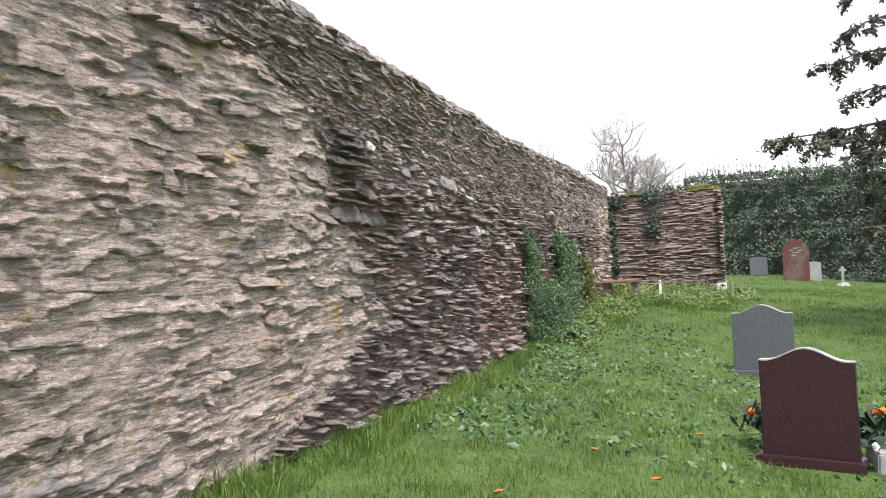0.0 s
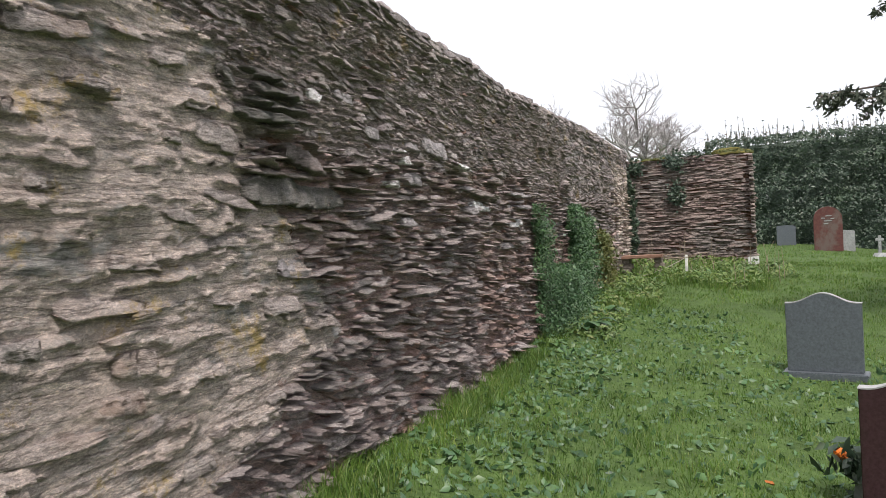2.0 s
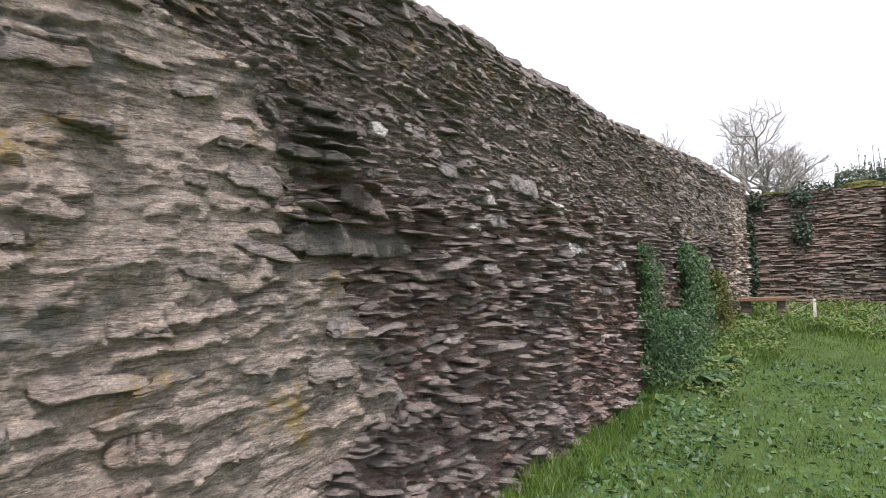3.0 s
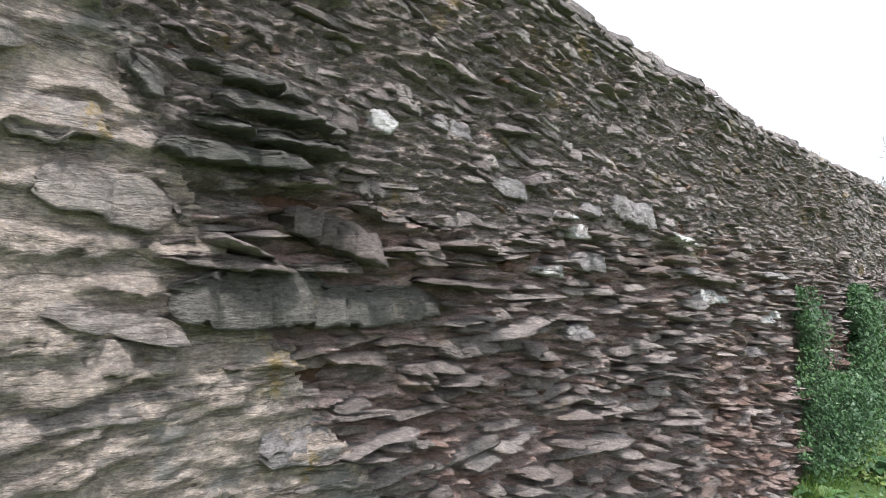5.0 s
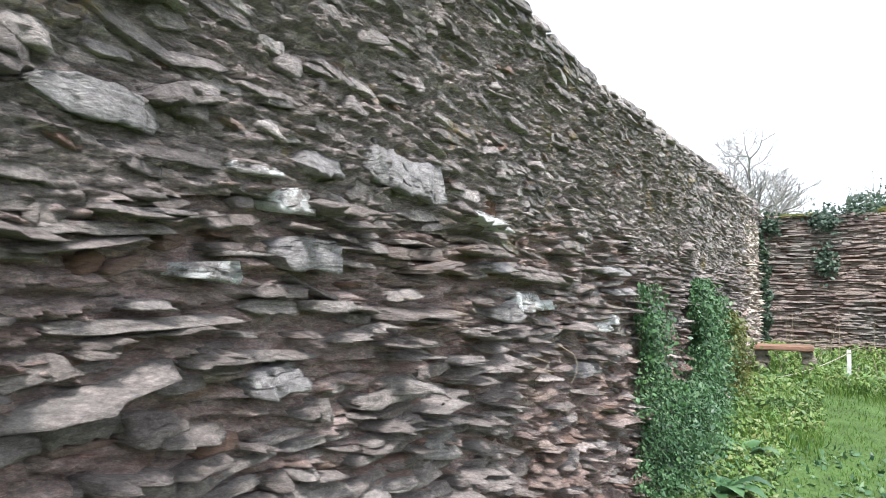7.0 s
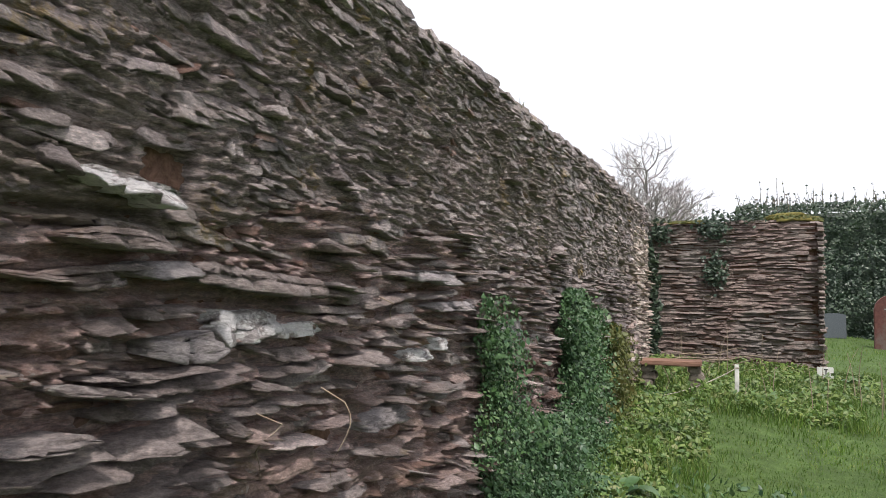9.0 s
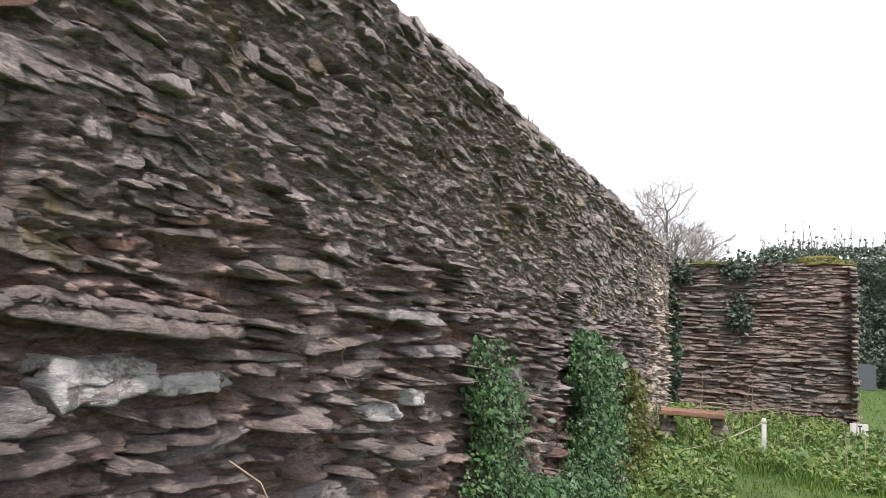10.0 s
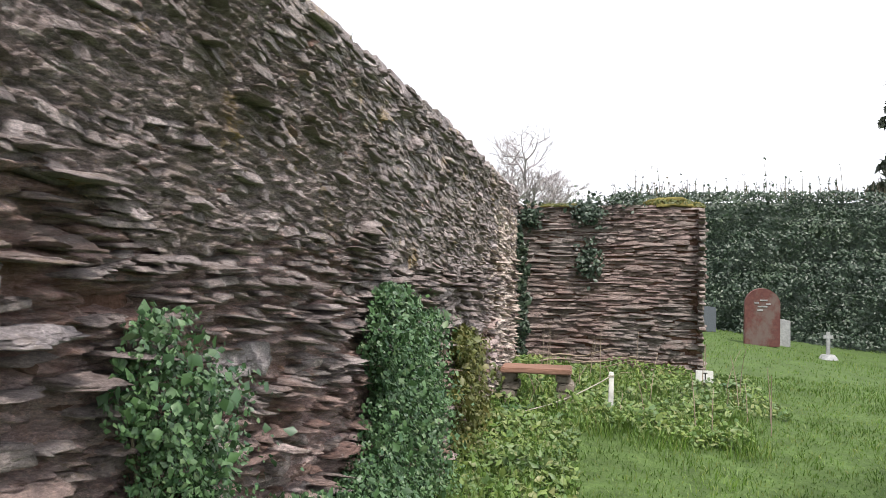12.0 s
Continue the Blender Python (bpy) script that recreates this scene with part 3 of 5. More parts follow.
def upper_relief(u, v):
    t = v + 0.07 * u
    flakes = 0.034 * shelves(u, t, 0.032, 0.12, 131, 0.8) + 0.02 * shelves(u, t, 0.016, 0.06, 141) + 0.006 * shelves(u, t, 0.008, 0.03, 151)
    return -0.016 + flakes * (1 - 0.7 * hollow(u, v)) - 0.05 * hollow(u, v) + 0.035 * (value_noise(u * 6, v * 9, 8) - 0.5) + 0.01 * (value_noise(u * 25, v * 34, 7) - 0.5)


def facing_relief(u, v):
    t = v - 0.03 * u
    return 0.006 + 0.036 * shelves(u, t, 0.075, 0.24, 161, 0.36) + 0.016 * shelves(u, t, 0.034, 0.14, 171, 0.4) + 0.004 * shelves(u, t, 0.012, 0.06, 181) + 0.03 * (value_noise(u * 4, v * 6, 9) - 0.5) + 0.006 * (value_noise(u * 25, v * 40, 7) - 0.5)


def zone(u, v):
    return v - 0.12 * waves(u, v, 2.0, 9)


sheet("flaky_face", 1.5, 11.3, 0.25, 2.2, 0.0135, 0.006, lower_relief, lambda u, v: (u > bound(v) - 0.06) & (zone(u, v) < 2.02), M_RUBBLE, "flaking slate and red earth between the stones")
sheet("flaky_face", 1.5, 11.3, 1.75, 2.96, 0.0135, 0.006, upper_relief, lambda u, v: (u > bound(v) - 0.06) & (zone(u, v) > 1.98), M_RUBBLE_UPPER, "fine flaking dark slate of the upper wall")
sheet("flaky_face", -0.6, 5.0, 0.2, 2.9, 0.015, 0.008, facing_relief, lambda u, v: u < bound(v) + 0.03, M_FACING, "buff flaking slate facing")


def thin(S, near, seed):
    """Leave out stones where the flaky face shows between them."""
    return (S[:, 0] > 11.1) | (np.random.default_rng(seed).random(len(S)) < near)


def clear_of(S):
    """Leave room for the stones that stand out and for the earth hollows."""
    ok = np.ones(len(S), bool)
    for u0, u1, v0, v1 in [f[:4] for f in FEATURES] + HOLLOWS:
        ok &= ~((S[:, 0] > u0 - S[:, 2] * 0.35) & (S[:, 0] < u1 + S[:, 2] * 0.35) & (S[:, 1] > v0 - S[:, 3] * 0.5) & (S[:, 1] < v1 + S[:, 3] * 0.5))
    return S[ok]


# buff facing: flush flat slabs, some with a thin broken lip
S = rows(-0.6, 5.2, 0.2, 2.85, 0.055, 0.26, -0.03, 31)
S = clear_of(S[(S[:, 0] < bound(S[:, 1])) & (S[:, 1] < wall_top(S[:, 0]) - 0.03)])
S = S[thin(S, 0.20, 73)]
pr = np.where(rng.random(len(S)) < 0.3, rng.uniform(0.008, 0.02, len(S)), np.clip(rng.gamma(2.2, 0.015, len(S)), 0.015, 0.07))
S[:, 2] *= rng.uniform(0.5, 1.0, len(S))
S[:, 3] *= rng.uniform(0.7, 1.5, len(S))
pr += 0.012
VP, FP = stones(S, pr, 0.07, 41, 12, 0.5, 0.06, 2, 0.003, 0.0, (0.3, 0.5, 0.7, 0.9), (0.3, 0.9, 0.1, 0.8))
VP = on_main(VP)

S9 = rows(-5.9, -0.7, 0.2, 2.8, 0.07, 0.34, -0.012, 38)
S9[:, 3] *= 1.6
VN, FN = stones(S9, np.clip(rng.gamma(1.6, 0.013, len(S9)), 0.008, 0.06), 0.05, 50, 6, 0.4, 0.05)
VN = on_main(VN)

# open-jointed slates of the middle and foot
S2 = np.concatenate([rows(1.4, 11.0, 0.15, 2.2, 0.034, 0.145, 0.0, 32), rows(11.1, 18.3, 0.15, 2.2, 0.042, 0.19, 0.0, 62)])
S2 = clear_of(S2[(S2[:, 0] > bound(S2[:, 1]) - 0.12) & (S2[:, 1] < 2.0 + 0.12 * waves(S2[:, 0], S2[:, 1], 2.0, 9))])
S2 = S2[thin(S2, 0.52, 71)]
pr2 = np.clip(rng.gamma(2.2, 0.026, len(S2)) * (1 + 0.35 * waves(S2[:, 0], S2[:, 1] * 2, 5.0, 77)), 0.008, 0.13)
S2[:, 2] *= rng.uniform(0.75, 1.5, len(S2))
S2[:, 3] *= rng.uniform(0.4, 1.0, len(S2))
VD, FD = stones(S2, pr2, 0.09, 42, 10, 0.6, 0.16, 2, 0.003)
VD = on_main(VD)

# small weathered slates of the upper third
S3 = np.concatenate([rows(1.4, 11.0, 1.82, 3.3, 0.021, 0.10, -0.006, 33), rows(11.05, 18.3, 1.82, 3.3, 0.028, 0.13, -0.006, 63)])
S3 = clear_of(S3[(S3[:, 0] > bound(S3[:, 1]) - 0.12) & (S3[:, 1] > 1.96 + 0.12 * waves(S3[:, 0], S3[:, 1], 2.0, 9)) & (S3[:, 1] < wall_top(S3[:, 0]) - 0.02 + 0.03 * waves(S3[:, 0], 0 * S3[:, 0], 9, 21))])
S3 = S3[thin(S3, 0.24, 72)]
pr3 = np.clip(rng.gamma(1.4, 0.013, len(S3)) * (1 + 0.55 * waves(S3[:, 0], S3[:, 1] * 1.5, 7.0, 78)), 0.002, 0.07)
S3[:, 2] *= 1.15
S3[:, 3] *= rng.uniform(1.0, 1.8, len(S3))
VU, FU = stones(S3, pr3, 0.12, 43, 7, 0.5, 0.16, 1, 0.003, -0.07)
VU = on_main(VU)

# small chips packed between the larger slates
S7 = rows(1.4, 18.3, 0.2, 3.0, 0.032, 0.075, -0.004, 37)
S7 = S7[(S7[:, 0] > bound(S7[:, 1]) - 0.25) & (S7[:, 1] < wall_top(S7[:, 0]) - 0.05) & (rng.random(len(S7)) < 0.07)]
S7 = clear_of(S7)
S7[:, 3] *= rng.uniform(0.4, 0.9, len(S7))
VX, FX = stones(S7, np.clip(rng.gamma(1.5, 0.013, len(S7)), 0.004, 0.05) - 0.028, 0.25, 47, 5, 0.5, 0.2, 0)
VX = on_main(VX)

# thin coping slates along the top
S6 = rows(-6.0, 18.3, 0.0, 0.09, 0.04, 0.20, -0.01, 36)
S6[:, 1] += wall_top(S6[:, 0]) - 0.085 + 0.012 * waves(S6[:, 0], 0 * S6[:, 0], 6, 23)
VC, FC = stones(S6, np.clip(rng.gamma(2.0, 0.009, len(S6)), 0.008, 0.035), 0.04, 46, 8, 0.35, 0.2)
VC = on_main(VC)
S8 = S6.copy()
S8[:, 0] += 0.11
S8[:, 1] += 0.05 + 0.02 * smoothstep(8, 12, S8[:, 0])
VB, FB = stones(S8, np.clip(rng.gamma(2.0, 0.02, len(S8)), 0.02, 0.08), 0.05, 48, 7, 0.35, 0.2)
VB = on_main(VB) - np.array([0.2, 0, 0])
VC = np.concatenate([VC, on_main(stones(S6 + np.array([0.05, -0.035, 0, 0]), np.clip(rng.gamma(2.0, 0.010, len(S6)), 0.008, 0.04), 0.06, 49, 8, 0.4, 0.2)[0])])

# pale quoins at the far end of the long wall
quoin = (S2[:, 0] > 15.2) & (rng.random(len(S2)) < np.clip((S2[:, 0] - 15.0) / 1.4, 0, 0.92))
quoin3 = (S3[:, 0] > 15.6) & (S3[:, 1] < 2.7) & (rng.random(len(S3)) < np.clip((S3[:, 0] - 15.4) / 1.6, 0, 0.75))


def stone_parts(V, F, S, mat, chosen, rest_label):
    near = np.flatnonzero(chosen)
    for i in near:
        me = mesh_np("stone", V[i], F, mat)
        ob = new("stone", me)
        ob.parent = wall_west
    rest = V[~chosen]
    part_np("rubble_stones", *flat(rest, F), mat, wall_west, rest_label, "stuff")


def nearest(S, u0, u1, v0, v1, most):
    c = (S[:, 0] > u0) & (S[:, 0] < u1) & (S[:, 1] > v0) & (S[:, 1] < v1)
    keep = np.flatnonzero(c)[:most]
    out = np.zeros(len(S), bool)
    out[keep] = True
    return out


stone_parts(VP, FP, S, M_PALE, nearest(S, 1.8, 4.9, 0.7, 2.5, 120), "pale buff flaking slate stones")
rusty = ~quoin & (S2[:, 0] > 7.2) & (S2[:, 1] < 1.42 + 0.1 * waves(S2[:, 0], S2[:, 1], 3, 19)) & (rng.random(len(S2)) < 0.8)
part_np("rusty_stones", *flat(VD[rusty], FD), M_RUSTY, wall_west, "red-brown earthy slate stones", "stuff")
plain = ~quoin & ~rusty
stone_parts(VD[plain], FD, S2[plain], M_DARK, nearest(S2[plain], 4.2, 8.6, 1.25, 2.1, 290), "jutting grey-brown slate stones")
part_np("corner_stones", *flat(VU[quoin3], FU), M_QUOIN, wall_west, "pale small slate stones near the corner", "stuff")
part_np("rubble_stones", *flat(VU[~quoin3], FU), M_UPPER, wall_west, "small dark weathered slate stones", "stuff")
part_np("rubble_stones", *flat(VN, FN), M_PALE, wall_west, "pale buff flaking slate stones", "stuff")
part_np("chips", *flat(VX, FX), M_CHIP, wall_west, "small slate chips between the stones", "stuff")
part_np("coping_stones", *flat(VC, FC), M_UPPER, wall_west, "dark thin slates along the wall top", "stuff")
part_np("coping_stones", *flat(VB, FB), M_UPPER, wall_west, "weathered slates on the crown of the wall", "stuff")
part_np("corner_stones", *flat(VD[quoin], FD), M_QUOIN, wall_west, "pale cleaner slate stones", "stuff")

for i, (u0, u1, v0, v1, p, lean, m) in enumerate(FEATURES):
    one = np.array([[(u0 + u1) / 2, (v0 + v1) / 2, (u1 - u0) / 2, (v1 - v0) / 2]])
    V, F1 = stones(one, np.array([p]), 0.0, 700 + i, max(9, int((u1 - u0) * 55)), 0.45, 0.12, 4, 0.003, 0.0, (0.2, 0.35, 0.5, 0.7), (0.1, 0.8, 0.1, 0.7))
    c, q = V[0] - [one[0, 0], one[0, 1], 0], lean
    V = np.stack([c[:, 0] * math.cos(q) - c[:, 1] * math.sin(q) + one[0, 0], c[:, 0] * math.sin(q) + c[:, 1] * math.cos(q) + one[0, 1], c[:, 2]], -1)
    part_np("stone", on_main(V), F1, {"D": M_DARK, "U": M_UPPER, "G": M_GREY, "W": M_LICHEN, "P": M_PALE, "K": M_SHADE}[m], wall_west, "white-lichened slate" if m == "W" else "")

# return wall across the end
RY, RX0, RX1, RTOP = 18.32, -2.3, 0.56, 2.88
bm = box(RX1 - RX0 - 0.04, 0.5, RTOP + 0.3, ((RX0 + RX1) / 2 - 0.02, RY + 0.27, -0.3), 0.03, 0.02, 6)
me = bpy.data.meshes.new("wall_north")
bm.to_mesh(me), bm.free()
me.materials.append(M_MORTAR)
wall_north = tagged(new("wall_north", me), "short return wall of thin horizontal slate courses", "wall", kind="structure")
S4 = rows(RX0 + 0.1, RX1 - 0.05, 0.3, RTOP - 0.02, 0.034, 0.34, -0.01, 34)
S4 = S4[(S4[:, 0] + S4[:, 2] < RX1 + 0.05)]
pr4 = np.clip(rng.gamma(2.0, 0.015, len(S4)), 0.004, 0.07)
S4[:, 3] *= 1.25
V4, F4 = stones(S4, pr4, 0.03, 44, 8, 0.4)
V4 = np.stack([V4[..., 0], RY - V4[..., 2], V4[..., 1]], -1)
part_np("course_stones", *flat(V4, F4[:, ::-1]), M_RETURN, wall_north, "purple-brown thin slate courses", "stuff")
S5 = rows(RY + 0.02, RY + 0.5, 0.4, RTOP - 0.02, 0.06, 0.25, 0.006, 35)
V5, F5 = stones(S5, np.full(len(S5), 0.012), 0.04, 45, 6)
V5 = np.stack([RX1 - 0.03 + V5[..., 2], V5[..., 0], V5[..., 1]], -1)
part_np("end_stones", *flat(V5, F5), M_RETURN, wall_north, "slate stones of the wall's end", "stuff")


# ---- leaves, stems, branches ----
def leaves(C, N, size, jitter=0.5, long=1.25):
    """Folded five-cornered leaves at C, facing roughly N."""
    n = len(C)
    N = N + rng.normal(0, jitter, (n, 3))
    N /= np.linalg.norm(N, axis=1)[:, None]
    A = np.cross(N, rng.normal(0, 1, (n, 3)) + np.array([0, 0, 0.3]))
    A /= np.linalg.norm(A, axis=1)[:, None] + 1e-9
    B = np.cross(N, A)
    s = size[:, None]
    V = np.stack([C - A * s * 0.5 * long, C + B * s * 0.5 - A * s * 0.1 - N * s * 0.12, C + A * s * 0.6 * long, C - B * s * 0.5 - A * s * 0.1 - N * s * 0.12, C + N * s * 0.06], 1)
    k = np.arange(n)[:, None] * 5
    F = np.stack([k + [0, 1, 4], k + [1, 2, 4], k + [2, 3, 4], k + [3, 0, 4]], 1).reshape(-1, 3)
    return V.reshape(-1, 3), F


def tube(points, radii, sides=5):
    """A tapered tube along points."""
    P = np.asarray(points, float)
    R = np.asarray(radii, float)
    D = np.gradient(P, axis=0)
    D /= np.linalg.norm(D, axis=1)[:, None] + 1e-9
    ref = np.where(np.abs(D[:, 2:3]) > 0.9, np.array([[1.0, 0, 0]]), np.array([[0, 0, 1.0]]))
    A = np.cross(D, ref)
    A /= np.linalg.norm(A, axis=1)[:, None] + 1e-9
    B = np.cross(D, A)
    a = np.linspace(0, 2 * math.pi, sides, endpoint=False)
    V = P[:, None] + R[:, None, None] * (A[:, None] * np.cos(a)[None, :, None] + B[:, None] * np.sin(a)[None, :, None])
    n = len(P)
    i = np.arange(n - 1)[:, None] * sides
    j = np.arange(sides)[None]
    jj = (j + 1) % sides
    F = np.stack([i + j, i + jj, i + sides + jj, i + sides + j], -1).reshape(-1, 4)
    return V.reshape(-1, 3), F


def gather(pieces):
    Vs, Fs, base = [], [], 0
    for V, F in pieces:
        Vs.append(V), Fs.append(F + base)
        base += len(V)
    return np.concatenate(Vs), np.concatenate(Fs)


def ivy(loc, shape, n, size, mat, label, out=(1, 0, 0), depth=0.10, stems=6, group="ivy on the wall"):
    """Ivy hugging a wall face. shape(k) gives offsets along and up for k leaves."""
    t = thing("ivy", loc, label, "ivy", group)
    along, up = shape(n)
    d = np.abs(rng.normal(0, depth, n)) * (1.2 - 0.5 * up / max(up.max(), 0.1)) + 0.03
    o = np.array(out, float)
    side = np.array([-o[1], o[0], 0.0])
    C = side[None] * along[:, None] + o[None] * d[:, None] + np.array([0, 0, 1.0])[None] * up[:, None]
    V, F = leaves(C, np.tile(o + np.array([0, 0, 0.45]), (n, 1)), size * rng.choice([0.6, 0.9, 1.2, 2.0], n, p=[0.3, 0.4, 0.22, 0.08]), 0.7)
    part_np("leaves", V, F, mat, t, kind="stuff")
    for i in range(stems):
        a0, h = rng.uniform(along.min() * 0.4, along.max() * 0.4), up.max() * rng.uniform(0.5, 0.9)
        z = np.linspace(-0.03, h, 9)
        w = a0 + 0.05 * np.sin(z * 7 + i) + rng.normal(0, 0.008, 9)
        P = side[None] * w[:, None] + o[None] * 0.035 + np.array([0, 0, 1.0])[None] * z[:, None]
        part_np("stem", *tube(P, np.linspace(0.008, 0.003, 9)), M_STEM, t, smooth=True)
    return t


def column(width, height, ragged=0.25, lobes=3.0):
    def shape(n):
        up = rng.random(n) ** 0.85
        edge = 1 - ragged * (0.5 + 0.5 * np.sin(up * lobes * 6 + width * 9)) - 0.35 * up ** 3
        along = rng.uniform(-0.5, 0.5, n) * width * edge
        up = up * height * (1 - 0.15 * (0.5 + 0.5 * np.sin(along / width * 9)))
        return along, up
    return shape


def gz(x, y):
    return float(ground_z(x, y))


def fx(y):
    return float(face_x(y))


ivy((fx(9.33), 9.33, gz(-2.1, 9.33)), column(0.78, 1.46, 0.4), 9000, 0.0155, M_IVY, "straggling green ivy climbing the slate wall")
ivy((fx(11.65), 11.65, gz(-2.0, 11.65)), column(2.0, 1.4, 0.28, 2.2), 21000, 0.021, M_IVY, "dense dark green ivy sheet on the slate wall", stems=14)
ivy((fx(13.7), 13.7, gz(-2.0, 13.7)), column(1.5, 1.0, 0.3), 5000, 0.03, M_YELLOWISH, "yellow-green ivy mound at the wall foot")
ivy((fx(10.2), 10.2, gz(-2.0, 10.2)), column(2.0, 0.78, 0.35), 9500, 0.020, M_IVY, "low green ivy along the wall foot", depth=0.16)
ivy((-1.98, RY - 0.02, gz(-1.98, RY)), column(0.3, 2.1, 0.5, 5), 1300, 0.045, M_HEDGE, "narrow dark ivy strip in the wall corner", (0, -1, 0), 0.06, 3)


# ---- plants at the wall foot and on the wall top ----
def weeds(name, zones, mat, label, category="weeds"):
    Cs, Ns, Ss = [], [], []
    for n, x0, x1, y0, y1, h, size in zones:
        P = scatter(n, x0, x1, y0, y1)
        lump = np.clip(0.55 + 0.55 * waves(P[:, 0], P[:, 1], 4.0, 17), 0.05, 1.3)
        keep = (P[:, 1] < RY - 0.05) | (P[:, 0] > RX1 + 0.05)
        P, lump = P[keep], lump[keep]
        P[:, 2] += h * lump * rng.random(len(P)) ** 0.6 + 0.01
        Cs.append(P), Ns.append(np.tile([0.1, -0.25, 1.0], (len(P), 1))), Ss.append(size * rng.uniform(0.5, 1.5, len(P)))
    V, F = leaves(np.concatenate(Cs), np.concatenate(Ns), np.concatenate(Ss), 0.75, 1.7)
    return tagged(new(name, mesh_np(name, V, F, mat)), label, category, kind="stuff")


weeds("weeds", [(9500, -2.0, 0.45, 14.7, 18.3, 0.22, 0.036), (3200, -2.0, -1.1, 12.2, 15.0, 0.16, 0.036), (1700, 0.3, 1.1, 16.0, 18.6, 0.12, 0.034), (2200, -1.95, -1.4, 9.6, 12.4, 0.12, 0.034)],
      M_WEED, "low tangle of mixed green weeds beside the walls")
weeds("ground_ivy", [(900, -2.1, -1.2, 4.5, 9.2, 0.04, 0.035), (1800, -2.0, 0.0, 5.0, 12, 0.03, 0.035), (1400, 0.0, 1.8, 4.0, 10.0, 0.03, 0.035)], M_IVY, "small creeping leaves in the lawn")


def dock(loc, n, length, label, seed, mat=None):
    """A rosette of long arching leaves, each a part."""
    r = np.random.default_rng(seed)
    t = thing("dock_plant", loc, label, "plant", "broad-leaved plants by the wall")
    for i in range(n):
        a, l, w = r.uniform(0, 6.28), length * r.uniform(0.6, 1.1), length * r.uniform(0.12, 0.18)
        k = np.linspace(0, 1, 7)
        ro, zz = l * (0.15 + 0.75 * k), l * (0.9 * k - 0.75 * k ** 2) * r.uniform(0.6, 1.2)
        wd = w * np.sin(np.clip(k * 0.92 + 0.08, 0, 1) * math.pi) ** 0.7
        d, e = np.array([math.cos(a), math.sin(a), 0]), np.array([-math.sin(a), math.cos(a), 0])
        mid = d[None] * ro[:, None] + np.array([0, 0, 1.0])[None] * zz[:, None]
        V = np.stack([mid - e * wd[:, None] + [0, 0, 0.012], mid, mid + e * wd[:, None] + [0, 0, 0.012]], 1).reshape(-1, 3)
        F = [(q * 3 + c, q * 3 + c + 1, q * 3 + c + 4, q * 3 + c + 3) for q in range(6) for c in (0, 1)]
        part_np("leaf", V, F, mat or M_IVY, t, smooth=True)
    return t


for i, (x, y, n, l) in enumerate([(-1.78, 10.0, 14, 0.42), (-1.7, 11.1, 12, 0.34), (-1.2, 15.0, 12, 0.30), (-1.62, 14.95, 14, 0.34), (-0.3, 15.4, 9, 0.22), (0.05, 17.2, 9, 0.25), (-1.95, 8.9, 9, 0.26), (0.75, 17.6, 8, 0.24)]):
    dock((x, y, gz(x, y)), n, l, "broad-leaved green plant with arching leaves in the weeds", 60 + i)


def wall_plant(name, loc, spread, n, size, mat, label, normal=(0, -1, 0.6)):
    """A clump of leaves rooted in or on a wall."""
    t = thing(name, loc, label, name.replace("_", " "), "plants on the walls")
    C = rng.normal(0, 1, (n, 3)) * np.array(spread) * 0.45
    C[:, 1] = -np.abs(C[:, 1]) if normal[1] < 0 else C[:, 1]
    V, F = leaves(C, np.tile(normal, (n, 1)), size * rng.uniform(0.5, 1.4, n), 0.6)
    part_np("leaves", V, F, mat, t, kind="stuff")
    part_np("stem", *tube([(0, 0.03, -0.02), (0.01, -0.02, 0.0), (0, -0.03, spread[2] * 0.3)], (0.008, 0.006, 0.003)), M_STEM, t)
    return t


wall_plant("ivy_tuft", (-1.02, RY - 0.05, 2.12), (0.2, 0.1, 0.28), 260, 0.05, M_HEDGE, "small ivy tuft rooted in the slate courses")
wall_plant("ivy_tuft", (-1.05, RY - 0.03, 2.80), (0.26, 0.14, 0.22), 300, 0.05, M_HEDGE, "ivy hanging over the return wall's top")
wall_plant("ivy_tuft", (-0.6, RY + 0.1, 2.93), (0.4, 0.25, 0.16), 380, 0.05, M_HEDGE, "dark green bushy tuft on the return wall", (0, 0, 1))
wall_plant("ivy_tuft", (-1.85, RY - 0.02, 2.72), (0.2, 0.12, 0.2), 220, 0.05, M_HEDGE, "ivy tuft at the top of the wall corner")


def moss_cushion(loc, sx, sy, sz, label):
    t = thing("moss_cushion", loc, label, "moss", "plants on the walls")
    bm = bmesh.new()
    bmesh.ops.create_icosphere(bm, subdivisions=4, radius=1)
    for v in bm.verts:
        k = 1 + 0.28 * noise.noise(v.co * 2.2 + Vector(loc)) + 0.12 * noise.noise(v.co * 7)
        v.co = Vector((v.co.x * sx * k, v.co.y * sy * k, max(v.co.z, -0.3) * sz * k))
    part("cushion", bm, M_MOSS, t, smooth=True)
    n = 500
    u = rng.normal(0, 1, (n, 3))
    u /= np.linalg.norm(u, axis=1)[:, None]
    u[:, 2] = np.abs(u[:, 2])
    V, F = leaves(u * np.array([sx, sy, sz]) * 1.02, u, 0.03 * rng.uniform(0.6, 1.4, n), 0.5)
    part_np("sprigs", V, F, M_YELLOWISH, t, kind="stuff")
    return t


